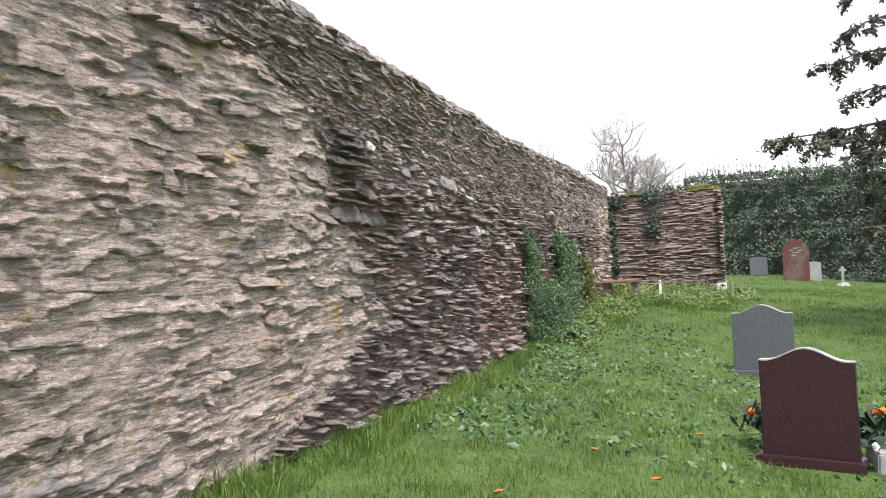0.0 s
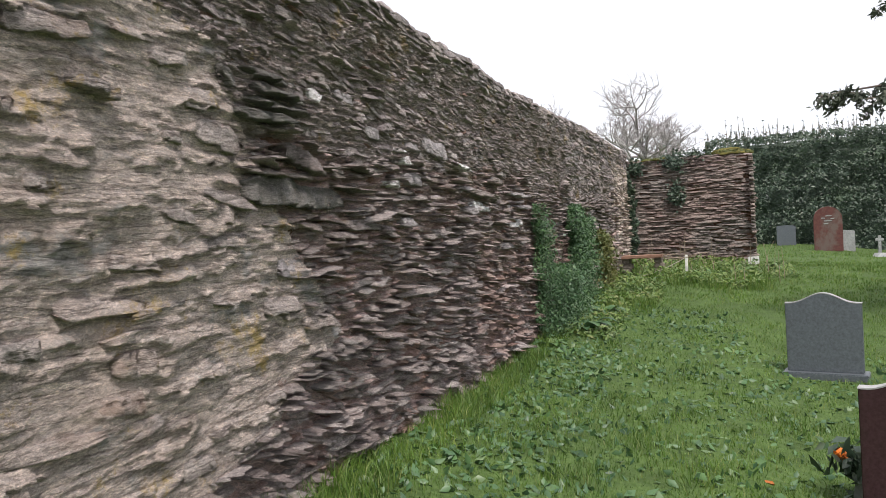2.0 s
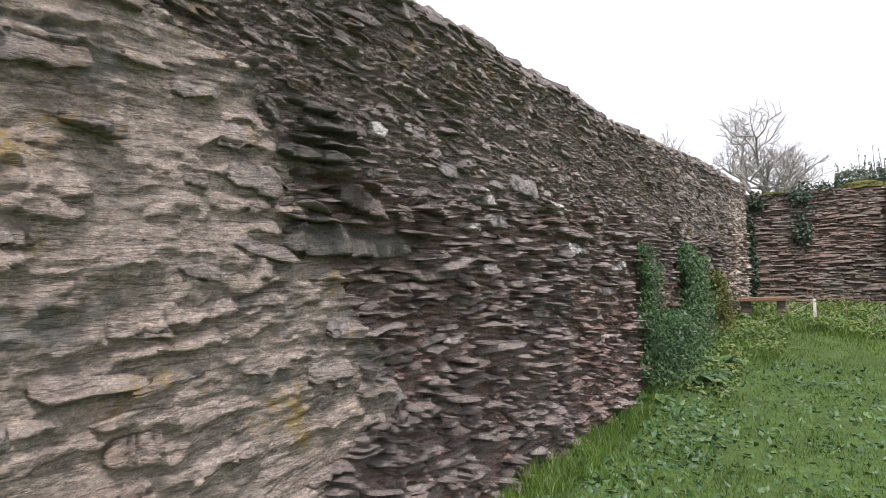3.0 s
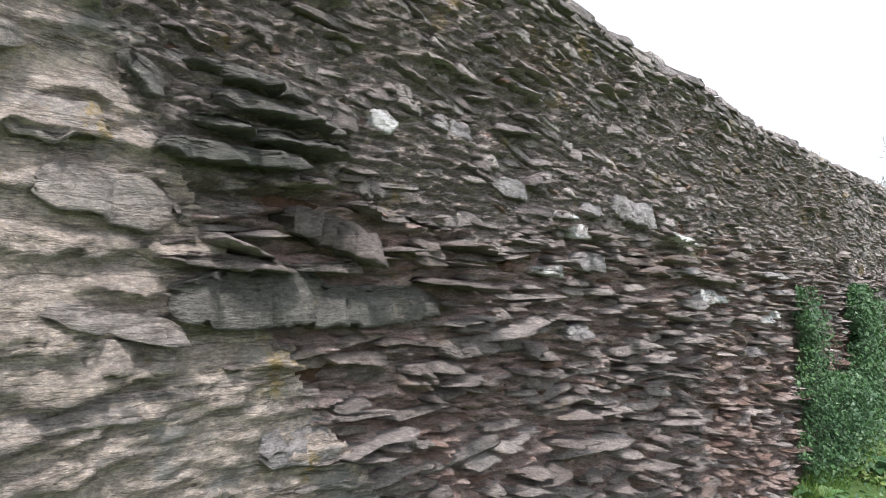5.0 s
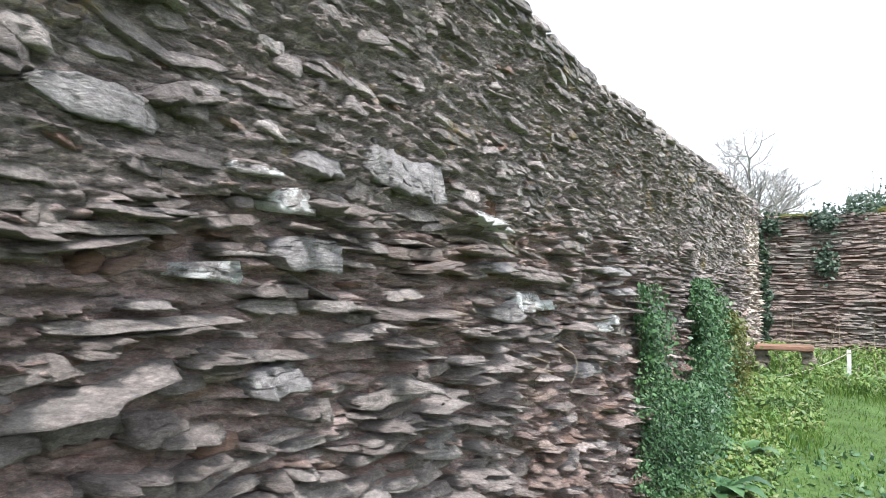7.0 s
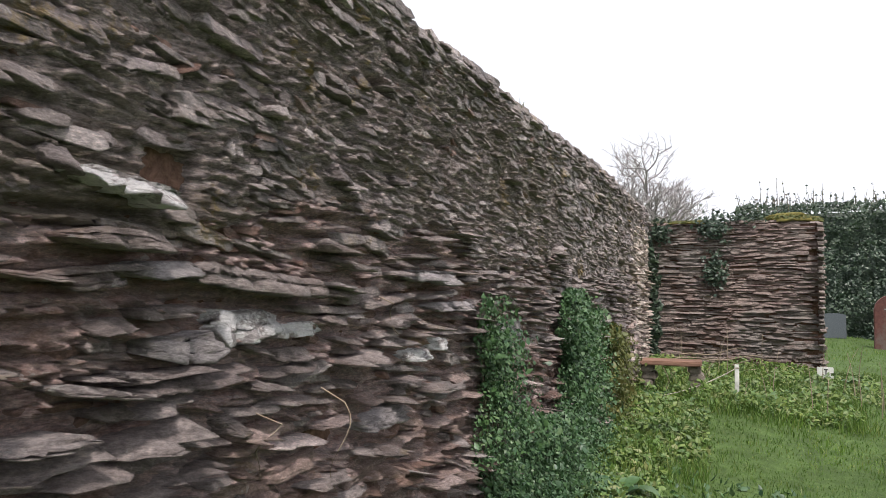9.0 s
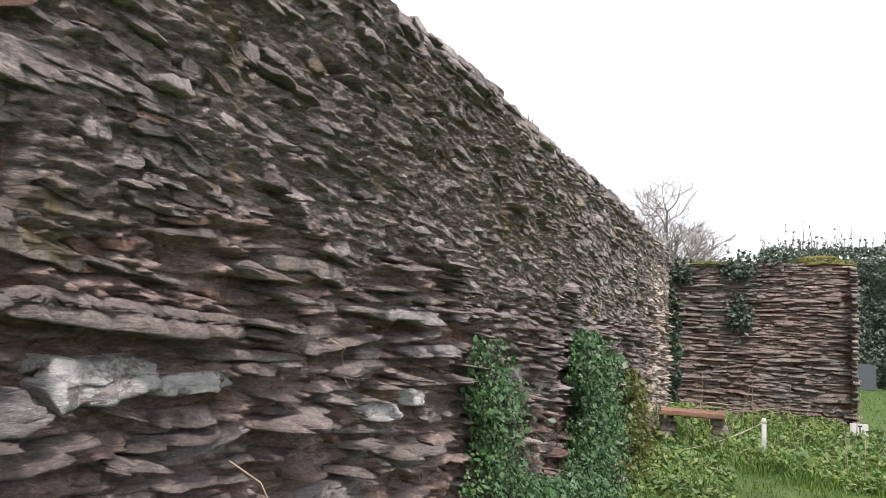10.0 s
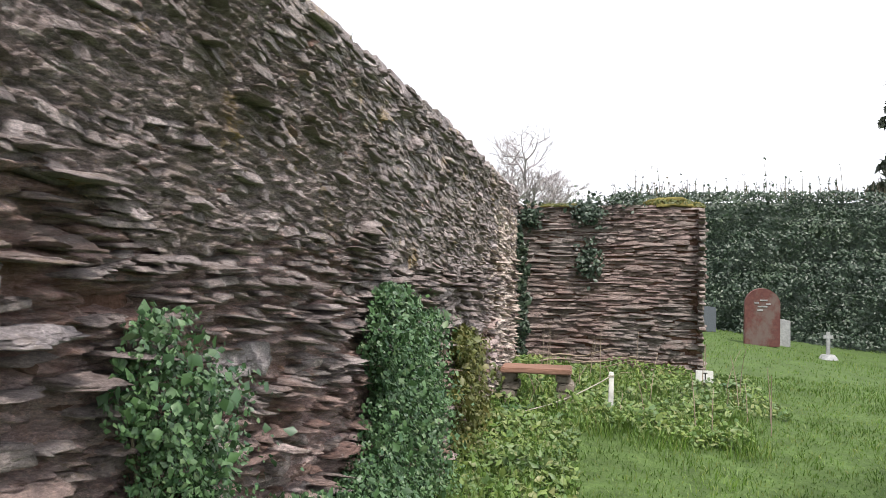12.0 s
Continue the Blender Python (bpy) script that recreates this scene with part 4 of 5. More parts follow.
moss_cushion((0.08, RY + 0.16, 2.90), 0.36, 0.2, 0.11, "yellow-green moss cushion on the return wall's top")
moss_cushion((-1.4, RY + 0.16, 2.87), 0.5, 0.22, 0.05, "thin brownish moss along the return wall's top")
moss_cushion((0.45, RY + 0.2, 2.88), 0.12, 0.18, 0.06, "small moss pad at the wall's end")

# dry grass on the wall tops
P = np.stack([rng.uniform(-2.2, 0.5, 700), rng.uniform(RY - 0.02, RY + 0.4, 700), np.full(700, 2.86)], -1)
Q = rng.uniform(9, 18.3, 500)
Q = np.stack([face_x(Q) - rng.uniform(0, 0.3, 500), Q, wall_top(Q) - 0.04], -1)
V, F = blades(np.concatenate([P, Q]), rng.uniform(0.04, 0.16, 1200), rng.uniform(0.002, 0.004, 1200), rng.uniform(0.2, 1.0, 1200))
tagged(new("dry_grass", mesh_np("dry_grass", V, F, M_YELLOWISH)), "short dry grass tufts on the wall tops", "grass", kind="stuff")
for i, (x, h) in enumerate([(0.05, 0.42), (-0.1, 0.34), (-0.35, 0.36), (0.16, 0.3)]):
    t = thing("seed_stalk", (x, RY + 0.15, 2.88), "thin dry seed stalk on the return wall", "stalk", "stalks on the wall")
    k = np.linspace(0, 1, 6)
    part_np("stem", *tube(np.stack([0.03 * np.sin(k * 3 + i), 0 * k, h * k], -1), np.linspace(0.004, 0.002, 6), 4), M_STEM, t)
    bm = box(0.035, 0.012, 0.02, (0.03 * math.sin(3 + i), 0, h - 0.01), 0.004)
    part("seed_head", bm, M_STEM, t)

# dead sticks and dry stalks before the return wall
for i, (x, y, z, dx, dy, dz, rad) in enumerate([(-1.7, 17.7, 0.72, 1.3, -0.1, 0.1, 0.014), (-1.5, 17.6, 0.8, 0.9, 0.1, 0.12, 0.011), (-1.2, 17.9, 0.62, 1.0, -0.1, 0.16, 0.010), (-0.9, 17.7, 0.62, 0.7, 0.1, -0.05, 0.012)]):
    t = thing("fallen_stick", (x, y, gz(x, y)), "pale dead stick lying in the weeds", "stick", "sticks by the return wall")
    k = np.linspace(0, 1, 9)
    P = np.stack([dx * k, dy * k, z - gz(x, y) + dz * k + 0.03 * np.sin(k * 8 + i)], -1)
    part_np("stick", *tube(P, np.linspace(rad, rad * 0.5, 9)), M_STICK, t, smooth=True)
for i in range(34):
    x, y = rng.uniform(-1.9, 0.9), rng.uniform(15.0, 18.1)
    h = rng.uniform(0.2, 0.75)
    t = thing("dry_stalk", (x, y, gz(x, y)), "thin dry brown weed stalk in the weeds", "stalk", "dry stalks by the return wall")
    k = np.linspace(0, 1, 6)
    a, b = rng.normal(0, 0.1, 2)
    part_np("stem", *tube(np.stack([a * k ** 2, b * k ** 2, h * k], -1), np.linspace(0.006, 0.003, 6), 4), M_STICK, t)

# thin dry roots hanging from the joints
for i, (u, v, l) in enumerate([(7.62, 1.52, 0.30), (7.28, 1.50, 0.14), (8.02, 1.78, 0.12)]):
    t = thing("dry_root", (fx(u) + 0.02, u, v), "thin pale dry root hanging from the wall joints", "root", "roots on the wall")
    k = np.linspace(0, 1, 10)
    P = np.stack([0.05 + 0.03 * np.sin(k * 5 + i), 0.03 * np.sin(k * 7 + 2 * i) + 0.04 * k * (-1) ** i, -l * k], -1)
    P[0] = (0, 0, 0.01)
    part_np("strand", *tube(P, np.linspace(0.0022, 0.001, 10), 4), M_STICK, t, smooth=True)

# ---- stone bench, post, notice ----
bench = thing("stone_bench", (-1.55, 15.42, gz(-1.55, 15.42)), "low weathered orange slab on rough stone supports", "bench")
bz = 0.93 - gz(-1.55, 15.42)
part("slab", box(0.72, 0.42, 0.055, (0, 0, bz - 0.055), 0.012, 0.008, 5), M_WOOD, bench, "orange-brown weathered slab")
for i, x in enumerate((-0.27, 0.29)):
    for k in range(4):
        h = (bz - 0.055) / 4
        part("support_stone", box(0.17 - 0.02 * (k % 2), 0.32, h - 0.004, (x + 0.012 * (-1) ** k, 0.01 * k, h * k), 0.015, 0.012, 3), M_LICHENCAP, bench)

post = thing("white_post", (-0.79, 15.45, gz(-0.79, 15.45)), "short white-painted wooden stake with string tied on", "post")
ph = 0.90 - gz(-0.79, 15.45)
part("stake", box(0.05, 0.035, ph + 0.08, (0, 0, -0.08), 0.006, 0.003, 3), M_WHITE, post)
part("knot", box(0.062, 0.047, 0.02, (0, 0, ph - 0.05), 0.006, 0.002, 2), M_ROPE, post)
k = np.linspace(0, 1, 14)
sx, sy = -1.05, -0.75
part_np("string", *tube(np.stack([sx * k, sy * k, (ph - 0.04) * (1 - k) + 0.10 * k - 0.28 * k * (1 - k)], -1), np.full(14, 0.006)), M_ROPE, post, "faded pale string", smooth=True)
sign = thing("notice", (0.42, 17.42, gz(0.42, 17.42)), "small white notice with a dark mark on a short stake", "sign", rz=-6)
sh = 0.57 - gz(0.42, 17.42)
part("stake", box(0.03, 0.02, max(sh, 0.05) + 0.12, (0, 0.02, -0.08), 0.004), M_STEM, sign)
part("panel", box(0.21, 0.015, 0.155, (0, 0, max(sh, 0.02)), 0.004), M_WHITE, sign)
part("mark", box(0.014, 0.004, 0.09, (0.01, -0.009, max(sh, 0.02) + 0.03), 0.001), M_DARKLINE, sign)
part("mark", box(0.05, 0.004, 0.014, (0.01, -0.009, max(sh, 0.02) + 0.115), 0.001), M_DARKLINE, sign)


# ---- headstones ----
def profile(w, h, style):
    """Outline of a headstone, from its foot at the left over the top."""
    pts = [(-w / 2, 0)]
    if style == "round":
        r = w / 2
        pts += [(-r * math.cos(a), h - r + r * math.sin(a)) for a in np.linspace(0, math.pi, 22)]
    elif style == "ogee":
        n = 22
        for i in range(n + 1):
            u = -1 + 2 * i / n
            rise = 0.085 * w / 0.6 * (0.5 + 0.5 * math.cos(math.pi * min(1, abs(u) / 0.86)))
            pts.append((u * w / 2, h - 0.085 * w / 0.6 + rise))
    else:
        pts += [(-w / 2, h - 0.03), (-w / 4, h - 0.008), (0, h), (w / 4, h - 0.008), (w / 2, h - 0.03)]
    return pts + [(w / 2, 0)]


def slab(w, h, t, style, z0=0.0, bevel=0.006):
    bm = bmesh.new()
    fr = [bm.verts.new((x, -t / 2, z + z0)) for x, z in profile(w, h, style)]
    f = bm.faces.new(fr)
    new_geo = bmesh.ops.extrude_face_region(bm, geom=[f])["geom"]
    bmesh.ops.translate(bm, verts=[g for g in new_geo if isinstance(g, bmesh.types.BMVert)], vec=(0, t, 0))
    bmesh.ops.recalc_face_normals(bm, faces=bm.faces[:])
    bmesh.ops.bevel(bm, geom=[e for e in bm.edges if e.calc_face_angle(0) > 0.7], offset=bevel, segments=2, affect="EDGES")
    return bm


def top_strip(w, h, t, z0, drop=0.006):
    """The worked edge along a curved headstone top, its sky reflection painted in as a pale strip."""
    bm = bmesh.new()
    line = [(x, z) for x, z in profile(w + 0.004, h, "ogee")[1:-1]]
    ring = [bm.verts.new((x, -t / 2, z + z0 + 0.002)) for x, z in line] + [bm.verts.new((x, -t / 2, z + z0 - drop)) for x, z in reversed(line)]
    f = bm.faces.new(ring)
    geo = bmesh.ops.extrude_face_region(bm, geom=[f])["geom"]
    bmesh.ops.translate(bm, verts=[g for g in geo if isinstance(g, bmesh.types.BMVert)], vec=(0, t, 0))
    bmesh.ops.recalc_face_normals(bm, faces=bm.faces[:])
    return bm


def headstone(x, y, w, h, t, style, mat, label, rz=0, lean=0, base=0.07, base_mat=None):
    ob = new("headstone")
    ob.matrix_basis = pose(x, y, gz(x, y) - 0.01, lean, 0, rz)
    tagged(ob, label, "headstone", "churchyard headstones")
    if base:
        part("plinth", box(w + 0.08, t + 0.16, base + 0.06, (0, 0, -0.06), 0.008), base_mat or mat, ob)
    part("tablet", slab(w, h - base + 0.02, t, style, base - 0.002), mat, ob)
    if style == "ogee":
        part("top_edge", top_strip(w, h - base + 0.02, t + 0.004, base - 0.002), M_EDGE, ob, "rock-finished top edge with the sky's highlight painted pale")
    return ob


headstone(0.63, 5.635, 0.607, 0.80, 0.075, "ogee", M_MAROON, "polished maroon granite headstone with a curved top", -16.5)
headstone(0.615, 9.20, 0.65, 0.80, 0.075, "ogee", M_GREYSTONE, "blue-grey granite headstone with a curved top", -14)
headstone(2.50, 8.8, 0.65, 0.85, 0.075, "ogee", M_GREYSTONE, "blue-grey granite headstone on a low plinth", -14)
red = headstone(2.81, 25.3, 0.74, 1.27, 0.16, "round", M_REDSTONE, "tall round-topped red stone headstone with pale lichen", -4, 2, 0.0)
for i, (dx, dz, w) in enumerate([(-0.12, 0.90, 0.1), (0.02, 0.96, 0.16), (0.12, 0.88, 0.1), (0.0, 0.82, 0.2), (-0.05, 0.74, 0.12)]):
    part("carved_mark", box(w, 0.01, 0.03, (dx, -0.087, dz + 0.05), 0.003, 0.004, 1), M_PALESTONE, red)
headstone(1.87, 27.2, 0.55, 0.62, 0.09, "flat", M_GREYSTONE, "small grey headstone before the hedge", 3, 0, 0.0)
headstone(3.42, 26.2, 0.42, 0.62, 0.09, "flat", M_PALESTONE, "small pale grey headstone beside the red one", 0, 0, 0.0)
headstone(5.5, 24.6, 0.6, 0.55, 0.09, "flat", M_PALESTONE, "low pale headstone in the lawn", 0, 0, 0.06)
headstone(5.40, 19.0, 0.7, 1.1, 0.14, "flat", M_LICHENCAP, "tall weathered headstone near the conifer", -8, 1, 0.08)
cross = thing("cross_memorial", (3.95, 24.5, gz(3.95, 24.5)), "small pale stone cross on a round base", "memorial")
part("upright", box(0.075, 0.06, 0.5, (0, 0, 0.08), 0.012), M_PALESTONE, cross)
part("arm", box(0.2, 0.056, 0.075, (0, 0, 0.43), 0.012), M_PALESTONE, cross)
bm = bmesh.new()
bmesh.ops.create_cone(bm, cap_ends=True, segments=20, radius1=0.2, radius2=0.13, depth=0.1)
bmesh.ops.translate(bm, verts=bm.verts[:], vec=(0, 0, 0.05))
part("base", bm, M_PALESTONE, cross)


# ---- flowers at the maroon headstone ----
def bouquet(loc, petals, label, seed, reach=0.13):
    """A grave vase with dark foliage and blooms."""
    r = np.random.default_rng(seed)
    t = thing("flower_vase", loc, label, "flowers", "flowers at the headstone")
    prof = [(0.0, 0.0), (0.05, 0.0), (0.06, 0.05), (0.05, 0.13), (0.058, 0.16), (0.045, 0.16), (0.04, 0.12)]
    a = np.linspace(0, 2 * math.pi, 16, endpoint=False)
    V = [(q * math.cos(k), q * math.sin(k), z) for q, z in prof for k in a]
    F = [(i * 16 + j, i * 16 + (j + 1) % 16, (i + 1) * 16 + (j + 1) % 16, (i + 1) * 16 + j) for i in range(len(prof) - 1) for j in range(16)]
    part_np("vase", V, F, M_PALESTONE, t, smooth=True)
    n = 170
    C = r.normal(0, 1, (n, 3)) * np.array([reach, reach, 0.08]) * 0.6 + np.array([0, 0, 0.25])
    V, F = leaves(C, C - np.array([0, 0, 0.1]), 0.05 * r.uniform(0.6, 1.4, n), 0.5, 1.8)
    part_np("foliage", V, F, M_HEDGE, t, kind="stuff")
    for i, (dx, dy, dz, m) in enumerate(petals):
        c = np.array([dx, dy, dz])
        u = r.normal(0, 1, (26, 3))
        u /= np.linalg.norm(u, axis=1)[:, None]
        V, F = leaves(c + u * 0.026, u, np.full(26, 0.035), 0.3, 1.1)
        part_np("bloom", V, F, m, t)
        part_np("stalk", *tube([(0, 0, 0.13), (dx * 0.6, dy * 0.6, dz * 0.7), (dx, dy, dz)], (0.004, 0.003, 0.003), 4), M_IVY, t)
    return t


bx, by = math.cos(radians(-16.5)), math.sin(radians(-16.5))


def beside(d, back):
    x, y = 0.63 + bx * d - by * back, 5.635 + by * d + bx * back
    return (x, y, gz(x, y) - 0.01)


bouquet(beside(-0.33, 0.28), [(-0.12, 0, 0.29, M_ORANGE), (-0.09, 0.03, 0.25, M_DEADLEAF), (0.05, 0.02, 0.34, M_ORANGE)], "orange flowers in a small vase by the headstone", 81)
bouquet(beside(0.36, 0.25), [(0.06, 0, 0.36, M_ORANGE), (0.11, -0.02, 0.34, M_YELLOW), (0.15, 0.02, 0.33, M_ORANGE), (0.0, 0.03, 0.35, M_DEADLEAF)], "bright orange and apricot flowers by the headstone", 82)
pot = thing("grave_pot", beside(0.46, 0.02), "pale square grave pot with white blooms", "flower pot")
part("pot", box(0.15, 0.15, 0.15, (0, 0, 0), 0.012, 0.004, 2), M_PALESTONE, pot)
for i in range(5):
    u = rng.normal(0, 1, (22, 3))
    u /= np.linalg.norm(u, axis=1)[:, None]
    V, F = leaves(np.array([0.09 * math.cos(i * 1.26), 0.05 * math.sin(i * 1.26), 0.175 + 0.01 * (i % 2)]) + u * 0.022, u, np.full(22, 0.032), 0.3, 1.1)
    part_np("bloom", V, F, M_WHITE if i % 2 else M_HEDGE, pot)
for i, (x, y) in enumerate([(-0.55, 3.75), (-1.05, 3.6), (-0.1, 5.9), (-0.35, 4.6), (0.1, 4.0), (-0.75, 4.9)]):
    t = thing("fallen_leaf", (x, y, gz(x, y) + 0.035), "fallen orange leaf lying on the grass", "leaf", "fallen leaves on the lawn", rz=i * 63)
    part_np("blade", [(-0.03, 0, 0), (0, 0.022, 0.012), (0.012, 0, 0.004), (0, -0.022, 0.014), (0.042, 0, 0.01), (-0.045, 0.002, 0.012)], [(0, 2, 1), (0, 3, 2), (1, 2, 4), (2, 3, 4), (0, 1, 5), (0, 5, 3)], M_DEADLEAF, t)


# ---- hedge ----
hedge = thing("hedge", (11.0, 29.4, gz(11, 29.4) - 0.05), "tall clipped dark evergreen hedge with upright shoots", "hedge")
HX, HH = 11.3, 4.18
bm = box(2 * HX - 0.5, 1.4, HH - 0.25, (0, 0, 0), 0.1, 0.08, 12)
part("core", bm, M_HEDGE, hedge)
n = 56000
hx, hz = rng.uniform(-HX, HX, n), rng.random(n) ** 0.9 * HH
hy = -1.0 - 0.16 * waves(hx, hz * 1.3, 2.4, 51) - 0.10 * waves(hx, hz, 7, 52) - np.abs(rng.normal(0, 0.05, n))
C = np.stack([hx, hy, hz], -1)
m2 = 9000
tx, ty = rng.uniform(-HX, HX, m2), rng.uniform(-1.05, 0.8, m2)
C = np.concatenate([C, np.stack([tx, ty, HH - 0.12 + 0.12 * waves(tx, ty, 3, 53) + rng.uniform(0, 0.06, m2)], -1)])
ends = np.stack([np.full(3500, -HX) - np.abs(rng.normal(0, 0.05, 3500)), rng.uniform(-0.9, 0.8, 3500), rng.random(3500) * HH], -1)
C = np.concatenate([C, ends])
Nn = np.concatenate([np.tile([0, -1, 0.5], (n, 1)), np.tile([0, -0.3, 1], (m2, 1)), np.tile([-1, -0.3, 0.5], (3500, 1))])
V, F = leaves(C, Nn, 0.052 * rng.uniform(0.6, 1.5, len(C)), 0.55, 1.5)
part_np("leaves", V, F, M_HEDGE, hedge, kind="stuff")
pieces, sprigs = [], []
for i in range(700):
    x, y, h = rng.uniform(-HX, HX), rng.uniform(-0.85, 0.6), rng.gamma(2.0, 0.13) + 0.12
    dx, dy = rng.normal(0, 0.08, 2)
    z0 = HH - 0.15
    pieces.append(tube([(x, y, z0), (x + dx * 0.4, y + dy * 0.4, z0 + h * 0.55), (x + dx, y + dy, z0 + h)], (0.009, 0.007, 0.004), 4))
    k = rng.uniform(0.2, 1.02, 7)
    sprigs.append(np.stack([x + dx * k, y + dy * k, z0 + h * k], -1) + rng.normal(0, 0.016, (7, 3)))
part_np("shoots", *gather(pieces), M_STEM, hedge, "bare upright shoots", "stuff")
C = np.concatenate(sprigs)
V, F = leaves(C, rng.normal(0, 1, (len(C), 3)), 0.045 * rng.uniform(0.6, 1.3, len(C)), 0.3, 1.6)
part_np("shoot_leaves", V, F, M_HEDGE, hedge, kind="stuff")


# ---- bare trees beyond the wall ----
def bare_tree(loc, height, width, spread, label, seed, depth=6, first=0.3):
    r = np.random.default_rng(seed)
    t = thing("bare_tree", loc, label, "tree", "leafless trees beyond the wall")
    limbs, twigs = [], []

    def grow(p, d, length, rad, level):
        k = 5
        pts = [p]
        for i in range(k):
            d = d + r.normal(0, 0.13, 3) + np.array([0, 0, 0.03])
            d /= np.linalg.norm(d)
            pts.append(pts[-1] + d * length / k)
        rr = np.linspace(rad, rad * 0.62, k + 1)
        (limbs if level < 3 else twigs).append(tube(pts, rr, 6 if level < 2 else 3))
        if level >= depth:
            return
        for i in range(r.integers(3, 5) if level else 6):
            q = pts[r.integers(2, k + 1)] if level else pts[r.integers(2, k + 1)]
            nd = d + r.normal(0, 0.55, 3) * spread
            nd[2] = abs(nd[2]) * 0.7 + 0.12
            nd /= np.linalg.norm(nd)
            grow(q, nd, length * r.uniform(0.55, 0.78), rad * 0.56, level + 1)

    grow(np.zeros(3), np.array([0.03, 0, 1.0]), height * first, height * 0.018, 0)
    LV, LF = gather(limbs)
    TV, TF = gather(twigs)
    k = np.array([width / np.ptp(TV[:, 0]), width / np.ptp(TV[:, 1]), height / TV[:, 2].max()])
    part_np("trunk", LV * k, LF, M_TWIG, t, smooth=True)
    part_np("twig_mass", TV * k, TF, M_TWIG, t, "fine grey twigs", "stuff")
    return t


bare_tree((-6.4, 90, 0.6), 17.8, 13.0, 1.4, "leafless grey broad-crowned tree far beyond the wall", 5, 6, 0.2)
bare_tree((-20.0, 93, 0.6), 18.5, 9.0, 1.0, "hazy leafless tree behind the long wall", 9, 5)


# ---- conifers ----
def spray(p0, p1, sag, r, twigs, wood, green, droop=0.45, dense=1.0, size=0.055):
    """A limb with hanging needle sprays."""
    k = np.linspace(0, 1, 9)
    P = np.asarray(p0)[None] * (1 - k[:, None]) + np.asarray(p1)[None] * k[:, None]
    P[:, 2] -= sag * 4 * k * (1 - k)
    P[1:-1] += r.normal(0, 0.04, (7, 3))
    wood.append(tube(P, np.linspace(0.045, 0.008, 9), 5))
    L = np.linalg.norm(np.asarray(p1) - np.asarray(p0))
    for i in range(int(twigs * L)):
        u = r.uniform(0.15, 1.0)
        q = np.array([np.interp(u, k, P[:, c]) for c in range(3)])
        l = droop * r.uniform(0.35, 1.1) * (1.15 - 0.5 * u)
        d = np.array([r.normal(0, 0.5), r.normal(0, 0.5), -r.uniform(0.15, 1.1)])
        d /= np.linalg.norm(d)
        e = q + d * l
        mid = (q + e) / 2 + np.array([0, 0, 0.05])
        wood.append(tube([q, mid, e], (0.008, 0.006, 0.003), 3))
        m = int(70 * dense * l / 0.45) + 8
        s = r.uniform(0.1, 1.0, m)[:, None]
        C = q * (1 - s) ** 2 + 2 * mid * s * (1 - s) + e * s ** 2 + r.normal(0, 0.028, (m, 3))
        green.append(leaves(C, r.normal(0, 1, (m, 3)), size * r.uniform(0.6, 1.3, m), 0.2, 2.6))


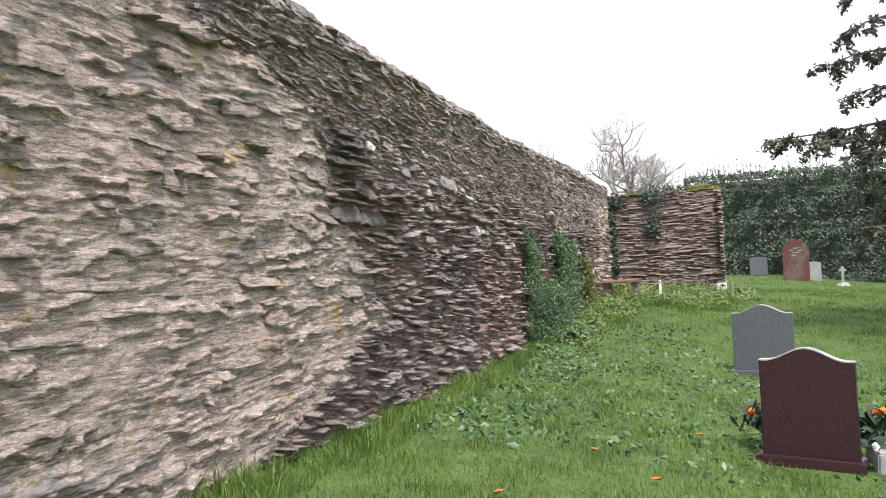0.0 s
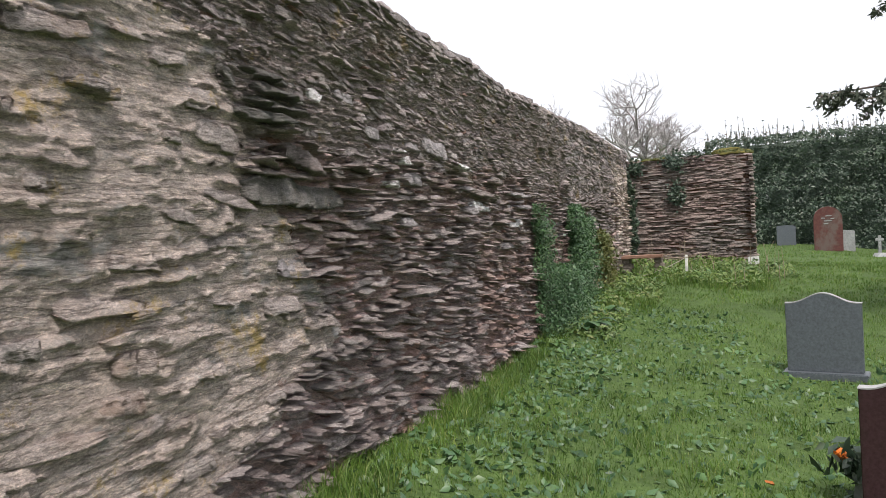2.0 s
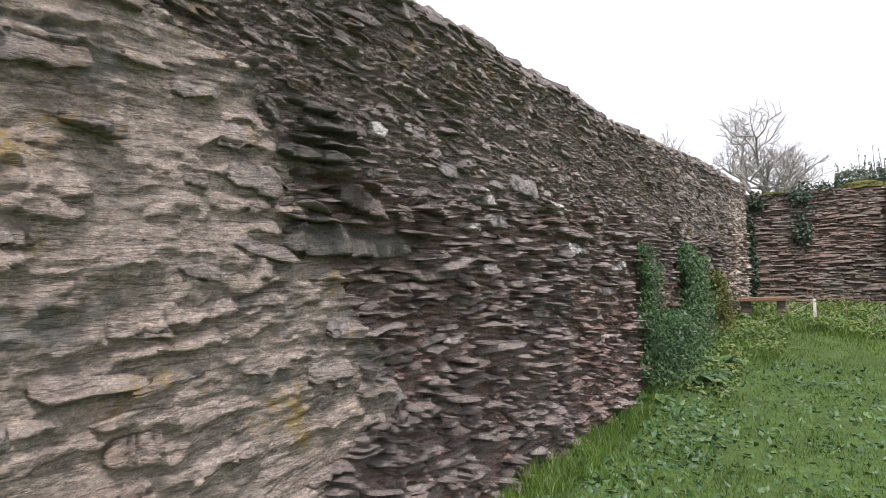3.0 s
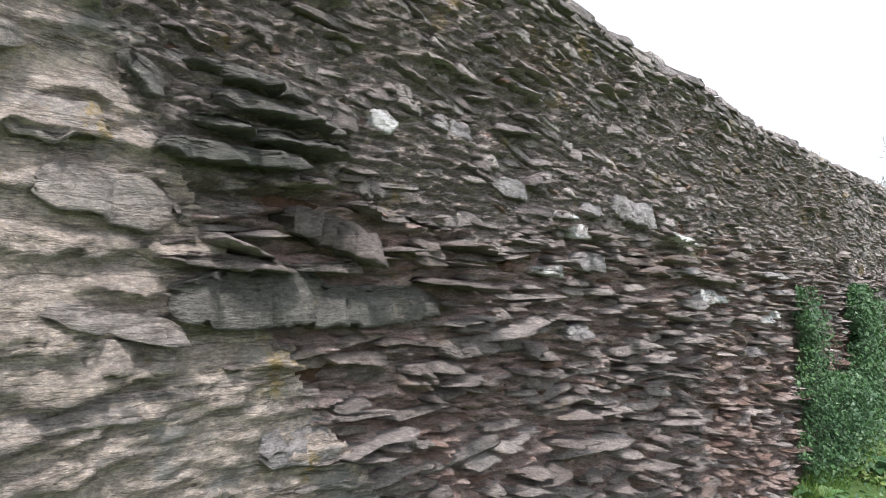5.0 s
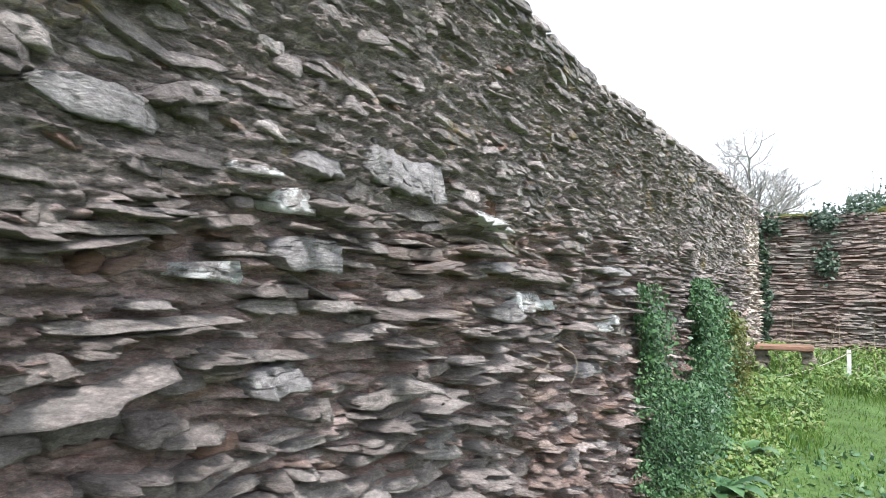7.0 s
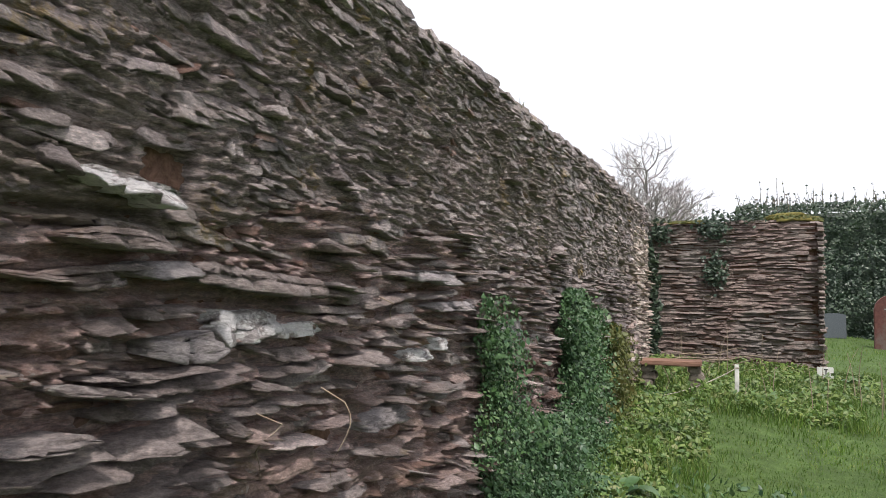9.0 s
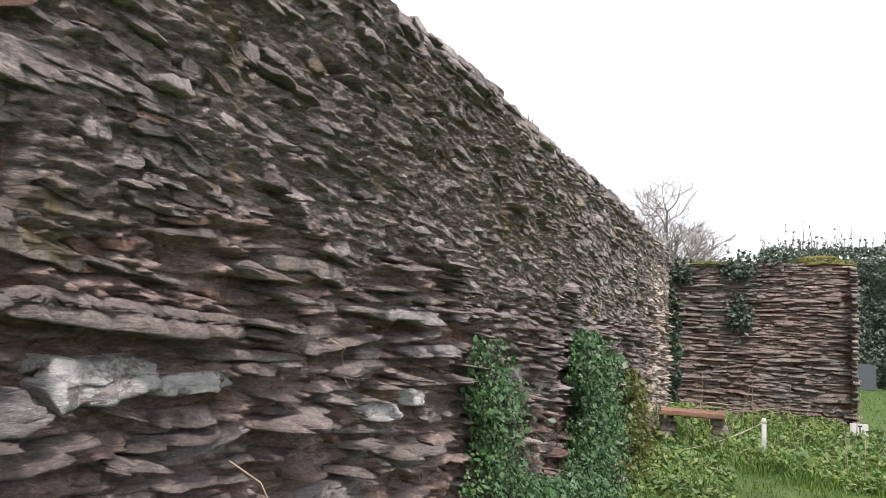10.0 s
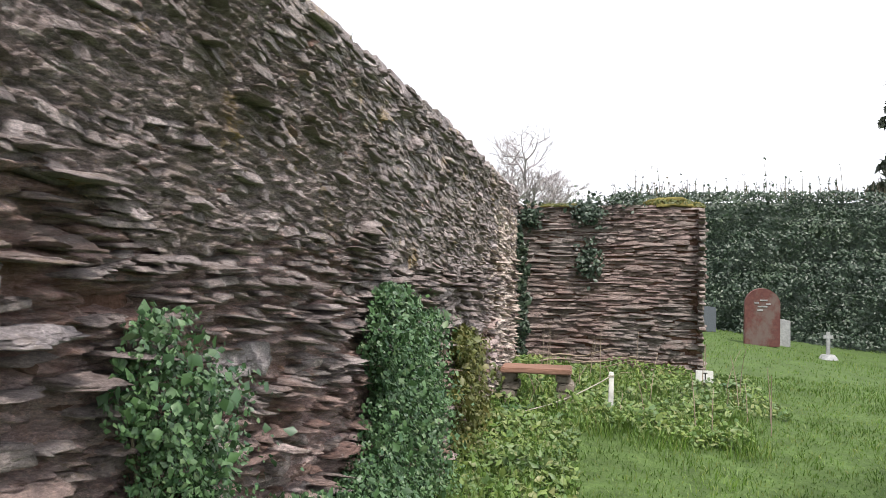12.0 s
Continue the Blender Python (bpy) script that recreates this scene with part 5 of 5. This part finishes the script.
def conifer(loc, trunk_h, trunk_r, limbs, label, seed, twigs=13, dense=1.0, size=0.032):
    r = np.random.default_rng(seed)
    t = thing("conifer", loc, label, "conifer tree")
    o = np.array(loc)
    k = np.linspace(0, 1, 10)
    P = np.stack([0.1 * np.sin(k * 4), 0.06 * np.sin(k * 5), trunk_h * k], -1)
    part_np("trunk", *tube(P, trunk_r * (1 - 0.85 * k) + 0.02, 10), M_BARK, t, smooth=True)
    wood, green = [], []
    for p0, p1, sag in limbs:
        spray(np.array(p0) - o, np.array(p1) - o, sag, r, twigs, wood, green, 0.5, dense, size)
    part_np("branchwork", *gather(wood), M_BARK, t, "thin dark drooping branches", "stuff")
    part_np("needles", *gather(green), M_NEEDLE, t, "dark hanging needle sprays", "stuff")
    return t


T = (5.3, 12.6)
tips = [(3.2, 0.95, 11.5, 2.92, -0.02), (3.3, 1.45, 11.4, 2.82, 0.0), (3.1, 1.9, 11.3, 2.55, 0.0), (4.3, 1.92, 11.5, 3.42, 0.0), (4.6, 1.68, 11.5, 3.86, -0.1), (5.2, 1.95, 11.5, 4.25, -0.1), (5.8, 2.2, 11.6, 4.9, -0.1),
        (1.6, 2.15, 11.5, 1.62, 0.05), (1.7, 2.5, 11.2, 1.75, 0.05), (3.0, 2.2, 11.8, 2.35, 0.05), (2.6, 2.3, 12.2, 2.1, 0.05),
        (2.4, 2.6, 13.7, 1.95, 0.15), (3.0, 2.7, 11.6, 2.45, 0.1), (2.7, 2.9, 12.6, 2.1, 0.1), (3.4, 2.5, 11.9, 2.9, 0.05), (3.6, 2.9, 10.4, 3.2, 0.0), (4.0, 2.8, 11.3, 3.7, 0.0), (4.6, 3.0, 11.2, 4.4, 0.0),
        (2.2, 3.3, 13.2, 1.6, 0.1), (5.0, 3.2, 12.3, 5.0, 0.0), (3.2, 7.0, 11.0, 2.8, 0.1), (4.2, 6.6, 14.4, 3.8, 0.1), (5.4, 6.2, 11.4, 5.0, 0.1), (2.8, 5.0, 14.8, 2.4, 0.1), (3.8, 4.2, 14.2, 3.4, 0.1)]
conifer((*T, gz(*T) - 0.05), 8.5, 0.24, [((T[0], T[1], z), (x, y, zz), sag) for z, x, y, zz, sag in tips], "old dark conifer with drooping branches over the lawn", 21)
r2 = np.random.default_rng(3)
CT = (9.7, 34.0)
far_limbs = []
for i in range(90):
    z = r2.uniform(1.2, 11.0)
    a, l = r2.uniform(0, 6.28), 2.3 * (1 - z / 12.5) + 0.25
    far_limbs.append(((*CT, z), (CT[0] + l * math.cos(a), CT[1] + l * math.sin(a), z - 0.1 + 0.25 * r2.random()), -0.05))
conifer((*CT, gz(*CT) - 0.05), 12.0, 0.2, far_limbs, "dark pointed conifer behind the hedge", 22, 7, 0.28, 0.16)
